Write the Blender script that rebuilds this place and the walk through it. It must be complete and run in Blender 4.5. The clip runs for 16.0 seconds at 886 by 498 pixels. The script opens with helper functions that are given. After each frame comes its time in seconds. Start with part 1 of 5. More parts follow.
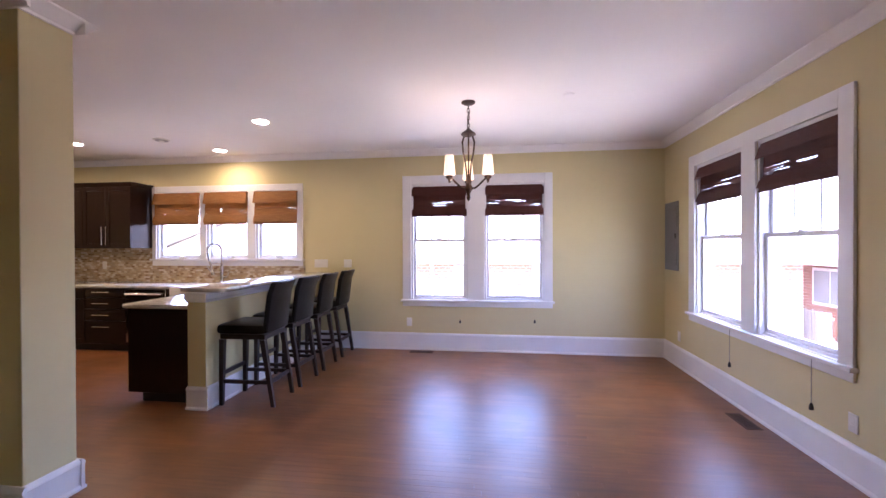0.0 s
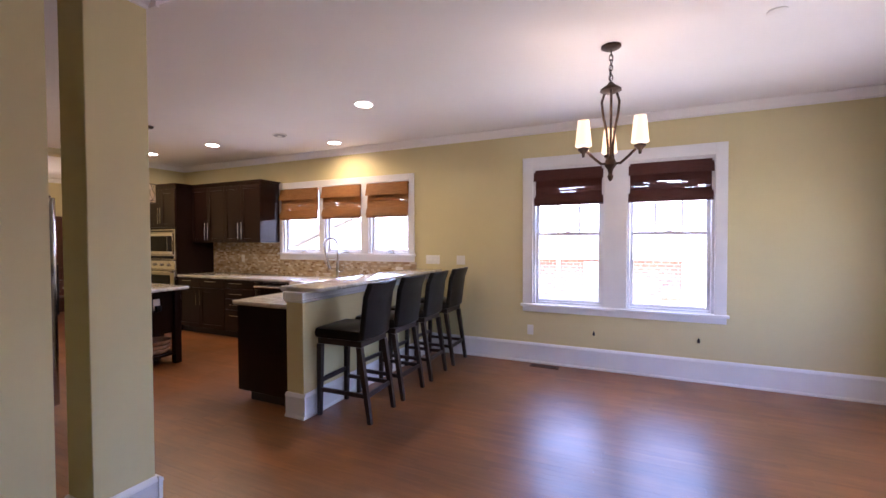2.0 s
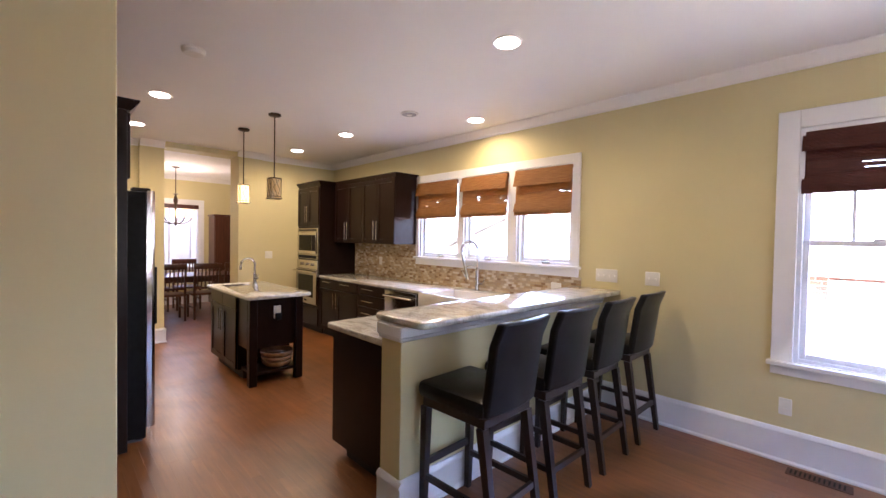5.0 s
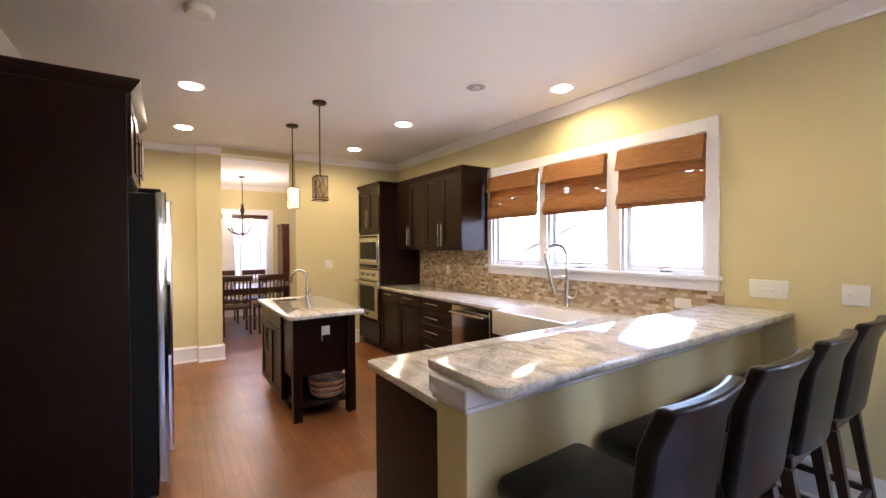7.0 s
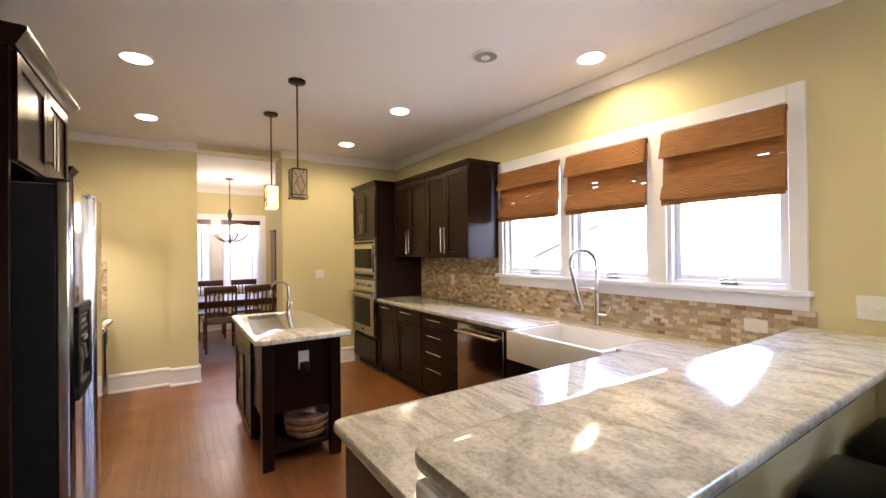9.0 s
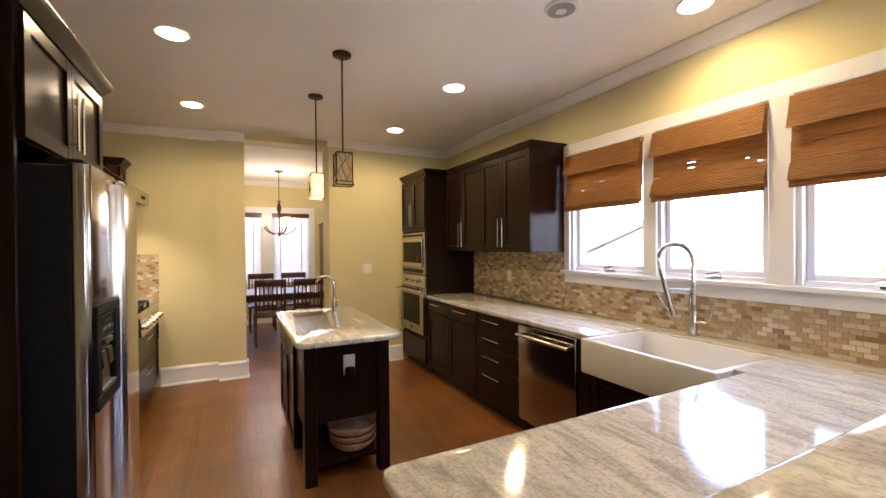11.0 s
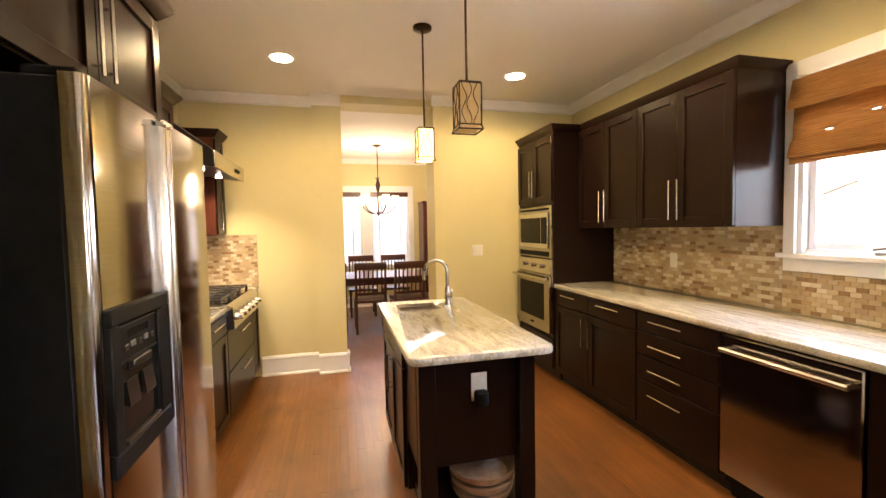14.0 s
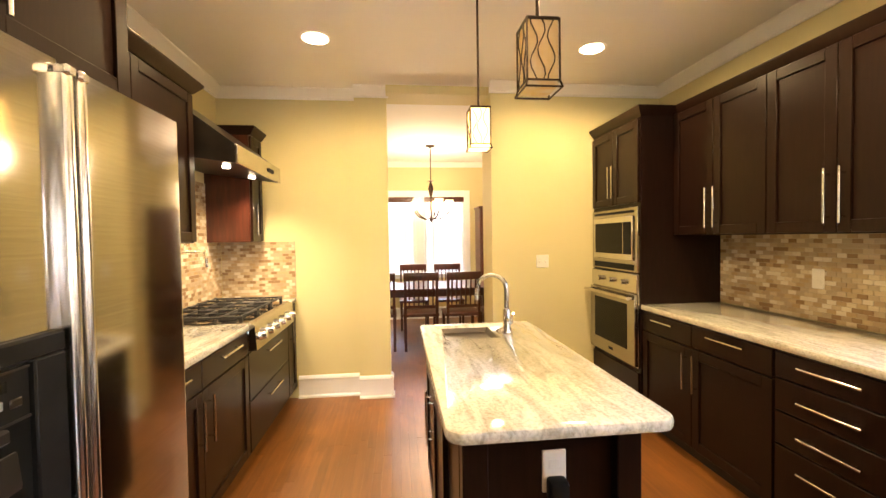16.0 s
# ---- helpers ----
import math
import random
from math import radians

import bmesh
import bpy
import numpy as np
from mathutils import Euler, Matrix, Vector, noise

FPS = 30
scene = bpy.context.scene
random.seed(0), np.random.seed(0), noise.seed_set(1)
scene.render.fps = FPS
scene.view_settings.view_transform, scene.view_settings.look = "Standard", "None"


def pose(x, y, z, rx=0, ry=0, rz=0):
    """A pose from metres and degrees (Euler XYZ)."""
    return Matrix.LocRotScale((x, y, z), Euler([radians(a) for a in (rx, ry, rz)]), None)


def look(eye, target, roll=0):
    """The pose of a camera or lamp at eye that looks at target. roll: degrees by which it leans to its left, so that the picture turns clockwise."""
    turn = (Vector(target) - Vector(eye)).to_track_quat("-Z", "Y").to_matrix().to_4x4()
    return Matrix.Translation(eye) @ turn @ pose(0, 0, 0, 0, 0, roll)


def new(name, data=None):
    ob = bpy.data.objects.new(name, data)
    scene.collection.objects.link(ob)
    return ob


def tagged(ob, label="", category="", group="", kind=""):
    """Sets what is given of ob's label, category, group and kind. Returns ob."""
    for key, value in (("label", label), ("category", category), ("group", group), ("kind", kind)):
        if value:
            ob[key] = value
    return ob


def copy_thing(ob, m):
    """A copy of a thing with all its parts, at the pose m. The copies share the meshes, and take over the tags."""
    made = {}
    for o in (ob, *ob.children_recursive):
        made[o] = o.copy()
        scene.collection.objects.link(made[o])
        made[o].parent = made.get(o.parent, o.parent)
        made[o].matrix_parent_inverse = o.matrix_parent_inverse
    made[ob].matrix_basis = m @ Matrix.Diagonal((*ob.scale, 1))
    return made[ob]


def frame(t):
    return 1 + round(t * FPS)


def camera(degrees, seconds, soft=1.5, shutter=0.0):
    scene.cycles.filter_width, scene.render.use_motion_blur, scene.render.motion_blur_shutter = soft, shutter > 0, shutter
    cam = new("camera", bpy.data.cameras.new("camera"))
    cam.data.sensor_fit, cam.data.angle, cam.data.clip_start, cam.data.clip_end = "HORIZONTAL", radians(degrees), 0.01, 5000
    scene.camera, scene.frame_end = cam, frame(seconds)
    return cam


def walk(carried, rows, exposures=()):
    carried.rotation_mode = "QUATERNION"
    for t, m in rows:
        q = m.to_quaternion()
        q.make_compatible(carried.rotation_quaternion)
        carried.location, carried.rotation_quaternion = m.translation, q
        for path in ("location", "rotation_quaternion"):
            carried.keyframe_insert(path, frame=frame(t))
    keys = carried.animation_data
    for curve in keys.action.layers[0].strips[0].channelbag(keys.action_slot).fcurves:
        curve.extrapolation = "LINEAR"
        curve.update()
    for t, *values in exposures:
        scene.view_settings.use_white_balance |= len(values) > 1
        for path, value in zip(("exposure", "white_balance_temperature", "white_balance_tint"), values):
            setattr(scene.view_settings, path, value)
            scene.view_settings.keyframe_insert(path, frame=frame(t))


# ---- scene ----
cam = camera(93.8, 16.0)
PATH = [
    (0, (-0.596, 0.927, 1.433), (-0.862, 2.909, 1.42), -0.2),
    (0.5, (-0.65, 1.109, 1.421), (-1.033, 3.072, 1.415), 0.3),
    (1, (-0.646, 1.294, 1.44), (-1.175, 3.222, 1.422), 0.6),
    (1.5, (-0.678, 1.495, 1.459), (-1.378, 3.368, 1.422), 0.3),
    (2, (-0.722, 1.699, 1.455), (-1.558, 3.516, 1.41), -0.2),
    (2.5, (-0.786, 1.896, 1.478), (-1.738, 3.654, 1.423), -0.5),
    (3, (-0.853, 2.114, 1.502), (-1.922, 3.804, 1.443), -0.5),
    (3.5, (-0.931, 2.332, 1.486), (-2.104, 3.951, 1.438), -0.3),
    (4, (-1.093, 2.541, 1.512), (-2.355, 4.092, 1.455), 0.0),
    (4.5, (-1.281, 2.716, 1.517), (-2.62, 4.2, 1.464), 0.5),
    (5, (-1.426, 2.905, 1.496), (-2.871, 4.287, 1.45), 1.0),
    (7.5, (-2.266, 3.576, 1.487), (-3.937, 4.675, 1.47), -0.6),
    (8.2, (-2.471, 3.714, 1.485), (-4.137, 4.821, 1.485), -0.6),
    (10.3, (-2.83, 3.964, 1.493), (-4.571, 4.948, 1.499), -0.6),
    (10.5, (-2.873, 3.969, 1.503), (-4.629, 4.926, 1.5), -0.5),
    (11, (-3.01, 3.967, 1.483), (-4.796, 4.866, 1.467), -0.5),
    (11.5, (-3.153, 3.961, 1.474), (-4.969, 4.799, 1.437), -0.7),
    (12, (-3.29, 3.96, 1.452), (-5.128, 4.746, 1.4), -1.0),
    (12.5, (-3.452, 3.978, 1.451), (-5.316, 4.699, 1.377), -1.2),
    (13, (-3.606, 3.992, 1.446), (-5.502, 4.621, 1.362), -1.3),
    (13.5, (-3.76, 4.008, 1.435), (-5.682, 4.552, 1.342), -1.3),
    (14, (-3.916, 4.021, 1.438), (-5.853, 4.51, 1.342), -1.1),
    (14.5, (-4.054, 4.039, 1.436), (-6.004, 4.477, 1.346), -1.0),
    (15, (-4.206, 4.09, 1.428), (-6.172, 4.447, 1.347), -1.1),
    (15.5, (-4.349, 4.131, 1.434), (-6.327, 4.419, 1.366), -1.1),
    (16, (-4.481, 4.166, 1.43), (-6.469, 4.38, 1.376), -0.9),
]
EXPOSURES = [(0, 4.64, 5550, 36), (2.5, 4.54, 5650, 31), (5, 4.82, 5600, 26), (8, 5.02, 5650, 20), (10.5, 4.62, 5950, 18), (12.5, 4.74, 6450, 17), (14.5, 5.4, 7050, 16), (16, 5.6, 7350, 15)]
walk(cam, [(t, look(eye, target, roll)) for t, eye, target, roll in PATH], EXPOSURES)

# ---- world and sun ----
world = bpy.data.worlds.new("sky")
scene.world = world
world.use_nodes = True
wn = world.node_tree
wn.nodes.clear()
sky = wn.nodes.new("ShaderNodeTexSky")
sky.sky_type = "NISHITA"
sky.sun_disc = False
sky.sun_elevation = radians(78)
sky.sun_rotation = radians(200)
sky.air_density = 1.0
sky.dust_density = 2.5
sky.ozone_density = 0.5
bg = wn.nodes.new("ShaderNodeBackground")
bg.inputs["Strength"].default_value = 0.15
wo = wn.nodes.new("ShaderNodeOutputWorld")
wn.links.new(sky.outputs[0], bg.inputs[0])
wn.links.new(bg.outputs[0], wo.inputs[0])
sun = new("sun", bpy.data.lights.new("sun", "SUN"))
sun.data.energy = 1.9
sun.data.angle = radians(2)
sun.data.color = (1.0, 0.96, 0.9)
sun.matrix_world = look((-1.0, -2.8, 14), (0, 0, 0))

CAN_WATT, BULB_WATT, PENDANT_WATT = 1.7, 0.09, 0.18
WARM = (1.0, 0.74, 0.36)
WARM_SOFT = (1.0, 0.80, 0.55)


# ---- materials ----
def material(name, base, rough=0.5, metal=0.0, second=None, scale=8.0, detail=4.0, mix=(0.35, 0.65), bump=0.0, bump_scale=60.0,
             stretch=(1, 1, 1), vary=0.0, island=0.0, coat=0.0, rough_vary=0.0, spec=0.5):
    m = bpy.data.materials.new(name)
    m.use_nodes = True
    nt = m.node_tree
    n, l = nt.nodes, nt.links
    b = n["Principled BSDF"]
    b.inputs["Roughness"].default_value = rough
    b.inputs["Metallic"].default_value = metal
    b.inputs["Coat Weight"].default_value = coat
    b.inputs["Coat Roughness"].default_value = 0.08
    b.inputs["Specular IOR Level"].default_value = spec
    co = n.new("ShaderNodeTexCoord")
    mp = n.new("ShaderNodeMapping")
    mp.inputs["Scale"].default_value = stretch
    l.new(co.outputs["Object"], mp.inputs["Vector"])
    tex = n.new("ShaderNodeTexNoise")
    tex.inputs["Scale"].default_value = scale
    tex.inputs["Detail"].default_value = detail
    l.new(mp.outputs[0], tex.inputs["Vector"])
    ramp = n.new("ShaderNodeValToRGB")
    ramp.color_ramp.elements[0].position, ramp.color_ramp.elements[1].position = mix
    ramp.color_ramp.elements[0].color = (*base, 1)
    ramp.color_ramp.elements[1].color = (*(second or tuple(c * 0.92 for c in base)), 1)
    l.new(tex.outputs["Fac"], ramp.inputs[0])
    colour = ramp.outputs[0]
    if vary or island:
        source = n.new("ShaderNodeObjectInfo").outputs["Random"] if vary else n.new("ShaderNodeNewGeometry").outputs["Random Per Island"]
        span = vary or island
        rng = n.new("ShaderNodeMapRange")
        rng.inputs[3].default_value, rng.inputs[4].default_value = 1 - span, 1 + span
        l.new(source, rng.inputs[0])
        hsv = n.new("ShaderNodeHueSaturation")
        l.new(rng.outputs[0], hsv.inputs["Value"])
        l.new(colour, hsv.inputs["Color"])
        colour = hsv.outputs[0]
    l.new(colour, b.inputs["Base Color"])
    if rough_vary:
        rr = n.new("ShaderNodeMapRange")
        rr.inputs[3].default_value, rr.inputs[4].default_value = max(0.02, rough - rough_vary), rough + rough_vary
        l.new(tex.outputs["Fac"], rr.inputs[0])
        l.new(rr.outputs[0], b.inputs["Roughness"])
    if bump:
        t2 = n.new("ShaderNodeTexNoise")
        t2.inputs["Scale"].default_value = bump_scale
        t2.inputs["Detail"].default_value = 3
        l.new(mp.outputs[0], t2.inputs["Vector"])
        bp = n.new("ShaderNodeBump")
        bp.inputs["Strength"].default_value = bump
        bp.inputs["Distance"].default_value = 0.004
        l.new(t2.outputs["Fac"], bp.inputs["Height"])
        l.new(bp.outputs[0], b.inputs["Normal"])
    return m


def glow(name, colour, strength):
    m = bpy.data.materials.new(name)
    m.use_nodes = True
    b = m.node_tree.nodes["Principled BSDF"]
    b.inputs["Base Color"].default_value = (*colour, 1)
    b.inputs["Emission Color"].default_value = (*colour, 1)
    b.inputs["Emission Strength"].default_value = strength
    return m


def glass(name, tint=(1, 1, 1), rough=0.0):
    m = bpy.data.materials.new(name)
    m.use_nodes = True
    nt = m.node_tree
    nt.nodes.clear()
    out = nt.nodes.new("ShaderNodeOutputMaterial")
    clear = nt.nodes.new("ShaderNodeBsdfTransparent")
    clear.inputs[0].default_value = (*tint, 1)
    gl = nt.nodes.new("ShaderNodeBsdfGlossy")
    gl.inputs["Roughness"].default_value = rough
    face = nt.nodes.new("ShaderNodeLayerWeight")
    power = nt.nodes.new("ShaderNodeMath")
    power.operation = "POWER"
    power.inputs[1].default_value = 4.0
    nt.links.new(face.outputs["Facing"], power.inputs[0])
    fr = nt.nodes.new("ShaderNodeMapRange")
    fr.inputs[3].default_value, fr.inputs[4].default_value = 0.03, 0.6
    nt.links.new(power.outputs[0], fr.inputs[0])
    mx = nt.nodes.new("ShaderNodeMixShader")
    nt.links.new(fr.outputs[0], mx.inputs[0])
    nt.links.new(clear.outputs[0], mx.inputs[1])
    nt.links.new(gl.outputs[0], mx.inputs[2])
    nt.links.new(mx.outputs[0], out.inputs[0])
    return m


def granite(name, turn, stretch):
    m = material(name, (0.62, 0.60, 0.52), 0.10, coat=0.3)
    nt = m.node_tree
    n, l = nt.nodes, nt.links
    b = n["Principled BSDF"]
    co = n.new("ShaderNodeTexCoord")
    mp = n.new("ShaderNodeMapping")
    mp.inputs["Scale"].default_value = stretch
    mp.inputs["Rotation"].default_value = (0, 0, turn)
    l.new(co.outputs["Object"], mp.inputs[0])
    big = n.new("ShaderNodeTexNoise")
    big.inputs["Scale"].default_value, big.inputs["Detail"].default_value, big.inputs["Distortion"].default_value = 2.2, 8, 1.2
    big.inputs["Roughness"].default_value = 0.62
    l.new(mp.outputs[0], big.inputs["Vector"])
    r1 = n.new("ShaderNodeValToRGB")
    e = r1.color_ramp.elements
    e[0].position, e[0].color = 0.28, (0.38, 0.36, 0.31, 1)
    e[1].position, e[1].color = 0.62, (0.72, 0.70, 0.62, 1)
    k = e.new(0.42)
    k.color = (0.50, 0.485, 0.43, 1)
    k = e.new(0.52)
    k.color = (0.64, 0.62, 0.555, 1)
    l.new(big.outputs["Fac"], r1.inputs[0])
    fine = n.new("ShaderNodeTexNoise")
    fine.inputs["Scale"].default_value, fine.inputs["Detail"].default_value = 90, 4
    l.new(co.outputs["Object"], fine.inputs["Vector"])
    r2 = n.new("ShaderNodeValToRGB")
    r2.color_ramp.elements[0].position, r2.color_ramp.elements[0].color = 0.3, (0.72, 0.7, 0.66, 1)
    r2.color_ramp.elements[1].position, r2.color_ramp.elements[1].color = 0.55, (1, 1, 1, 1)
    l.new(fine.outputs["Fac"], r2.inputs[0])
    mx = n.new("ShaderNodeMix")
    mx.data_type, mx.blend_type = "RGBA", "MULTIPLY"
    mx.inputs[0].default_value = 1.0
    l.new(r1.outputs[0], mx.inputs[6])
    l.new(r2.outputs[0], mx.inputs[7])
    l.new(mx.outputs[2], b.inputs["Base Color"])
    return m


M_WALL = material("wall_paint", (0.65, 0.573, 0.312), 0.7, second=(0.62, 0.545, 0.292), scale=1.3, bump=0.08, bump_scale=220)
M_CEIL = material("ceiling_paint", (0.86, 0.84, 0.82), 0.8, second=(0.83, 0.81, 0.79), scale=0.9, bump=0.05, bump_scale=160)
M_WHITE = material("white_gloss_paint", (0.80, 0.80, 0.80), 0.32, second=(0.75, 0.75, 0.76), scale=3, bump=0.04, bump_scale=90)
M_VINYL = material("white_vinyl", (0.78, 0.79, 0.81), 0.35, second=(0.72, 0.73, 0.76), scale=5)
M_WOOD_V = material("espresso_wood", (0.0120, 0.0053, 0.0038), 0.28, second=(0.0160, 0.0069, 0.0047), scale=6, detail=8, stretch=(14, 14, 1), spec=0.18)
M_TOE = material("dark_plinth", (0.012, 0.008, 0.007), 0.6)
M_CHERRY = material("red_brown_wood", (0.085, 0.022, 0.012), 0.3, second=(0.05, 0.014, 0.008), scale=5, detail=8, stretch=(10, 10, 1), coat=0.2)
M_STEEL = material("brushed_steel", (0.45, 0.43, 0.41), 0.115, 1.0, second=(0.40, 0.38, 0.36), scale=14, stretch=(0.4, 0.4, 22), rough_vary=0.03)
M_STEEL_H = material("polished_steel", (0.68, 0.66, 0.63), 0.2, 1.0, second=(0.62, 0.6, 0.57), scale=12)
M_BLACK = material("black_plastic", (0.006, 0.006, 0.0065), 0.5, second=(0.009, 0.009, 0.0095), scale=20, spec=0.14)
M_BLACKGLASS = material("black_glass", (0.010, 0.010, 0.010), 0.14, spec=0.12)
M_IRON = material("cast_iron", (0.012, 0.011, 0.011), 0.55, second=(0.02, 0.018, 0.017), scale=40, bump=0.2, bump_scale=200)
M_BRONZE = material("oiled_bronze", (0.035, 0.022, 0.015), 0.42, 0.8, second=(0.06, 0.035, 0.02), scale=25, bump=0.1)
M_GRANITE = granite("granite", 0.12, (1.4, 7.5, 5))
M_GRANITE_BAR = granite("granite_bar", 1.35, (2.2, 4.5, 4))
M_LEATHER = material("black_leather", (0.008, 0.0075, 0.0075), 0.30, second=(0.013, 0.012, 0.0115), scale=12, bump=0.15, bump_scale=150, rough_vary=0.06, spec=0.2)
M_STOOLWOOD = material("black_brown_wood", (0.016, 0.010, 0.008), 0.32, second=(0.028, 0.014, 0.01), scale=8, stretch=(12, 12, 1))
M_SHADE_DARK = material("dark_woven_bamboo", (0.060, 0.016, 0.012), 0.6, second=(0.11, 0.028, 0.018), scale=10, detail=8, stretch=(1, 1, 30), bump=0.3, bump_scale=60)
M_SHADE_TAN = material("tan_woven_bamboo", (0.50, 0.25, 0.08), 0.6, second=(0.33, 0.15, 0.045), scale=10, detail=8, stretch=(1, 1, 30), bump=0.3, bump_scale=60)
M_PORCELAIN = material("white_fireclay", (0.78, 0.76, 0.71), 0.12, second=(0.74, 0.72, 0.67), scale=3, coat=0.3)
M_PLATE = material("white_plastic", (0.80, 0.78, 0.72), 0.35, second=(0.72, 0.70, 0.64), scale=9)
M_PANEL = material("grey_enamel", (0.21, 0.22, 0.22), 0.45, second=(0.19, 0.2, 0.2), scale=5, bump=0.05)
M_GRILLE = material("grey_grille", (0.36, 0.36, 0.36), 0.6, second=(0.28, 0.28, 0.28), scale=90)
M_GLASS = glass("window_glass")
M_CAN = glow("lamp_disc", (1.0, 0.86, 0.66), 1.6)
M_SHADE_LIT = glow("lit_frosted_glass", (1.0, 0.66, 0.34), 0.075)
M_PEND_LIT = glow("lit_amber_glass", (1.0, 0.60, 0.18), 0.16)
M_BASKET = material("woven_wicker", (0.62, 0.46, 0.33), 0.7, second=(0.47, 0.32, 0.21), scale=25, bump=0.6, bump_scale=120)
M_BRONZE_VENT = material("brown_metal_vent", (0.10, 0.045, 0.025), 0.5, 0.3, second=(0.08, 0.035, 0.02), scale=20)
# Ground tone raised so that it reflects daylight up onto the ceiling.
M_GROUND = material("dry_ground", (0.40, 0.37, 0.30), 0.9, second=(0.28, 0.29, 0.20), scale=1.5, bump=0.5, bump_scale=20)
M_ROOF = material("grey_shingle", (0.32, 0.31, 0.31), 0.85, second=(0.24, 0.23, 0.23), scale=9, stretch=(1, 1, 6))


def backlit(m, share):
    """Lets light from behind soak through a woven material."""
    n, l = m.node_tree.nodes, m.node_tree.links
    b = n["Principled BSDF"]
    tr = n.new("ShaderNodeBsdfTranslucent")
    mx = n.new("ShaderNodeMixShader")
    mx.inputs[0].default_value = share
    l.new(b.inputs["Base Color"].links[0].from_socket, tr.inputs[0])
    l.new(b.outputs[0], mx.inputs[1])
    l.new(tr.outputs[0], mx.inputs[2])
    l.new(mx.outputs[0], n["Material Output"].inputs[0])


backlit(M_SHADE_TAN, 0.3)
# Dispenser parts, plus steel darkened for hood reflections and prep sink shade.
M_DARK_STEEL = material("dark_steel", (0.06, 0.05, 0.045), 0.3, 0.7, second=(0.045, 0.04, 0.035), scale=10)
# Far panes: the sky's reflection is put into the grey-blue base colour.
M_FARGLASS = material("reflecting_glass", (0.25, 0.27, 0.3), 0.1, second=(0.3, 0.32, 0.34), scale=1)
M_BLIND = material("white_blind", (0.72, 0.71, 0.70), 0.5)
backlit(M_BLIND, 0.2)


def brick_material():
    m = material("house_brick", (0.36, 0.15, 0.10), 0.85)
    n, l = m.node_tree.nodes, m.node_tree.links
    co = n.new("ShaderNodeTexCoord")
    mp = n.new("ShaderNodeMapping")
    mp.inputs["Rotation"].default_value = (radians(90), 0, 0)
    l.new(co.outputs["Object"], mp.inputs[0])
    br = n.new("ShaderNodeTexBrick")
    br.inputs["Color1"].default_value = (0.33, 0.14, 0.095, 1)
    br.inputs["Color2"].default_value = (0.25, 0.105, 0.07, 1)
    br.inputs["Mortar"].default_value = (0.42, 0.38, 0.33, 1)
    br.inputs["Scale"].default_value = 2.3
    l.new(mp.outputs[0], br.inputs["Vector"])
    l.new(br.outputs[0], n["Principled BSDF"].inputs["Base Color"])
    return m


M_BRICK = brick_material()
M_SIDING = material("pale_siding", (0.50, 0.40, 0.35), 0.7, second=(0.44, 0.35, 0.30), scale=3, stretch=(0.5, 0.5, 14), bump=0.2, bump_scale=8)


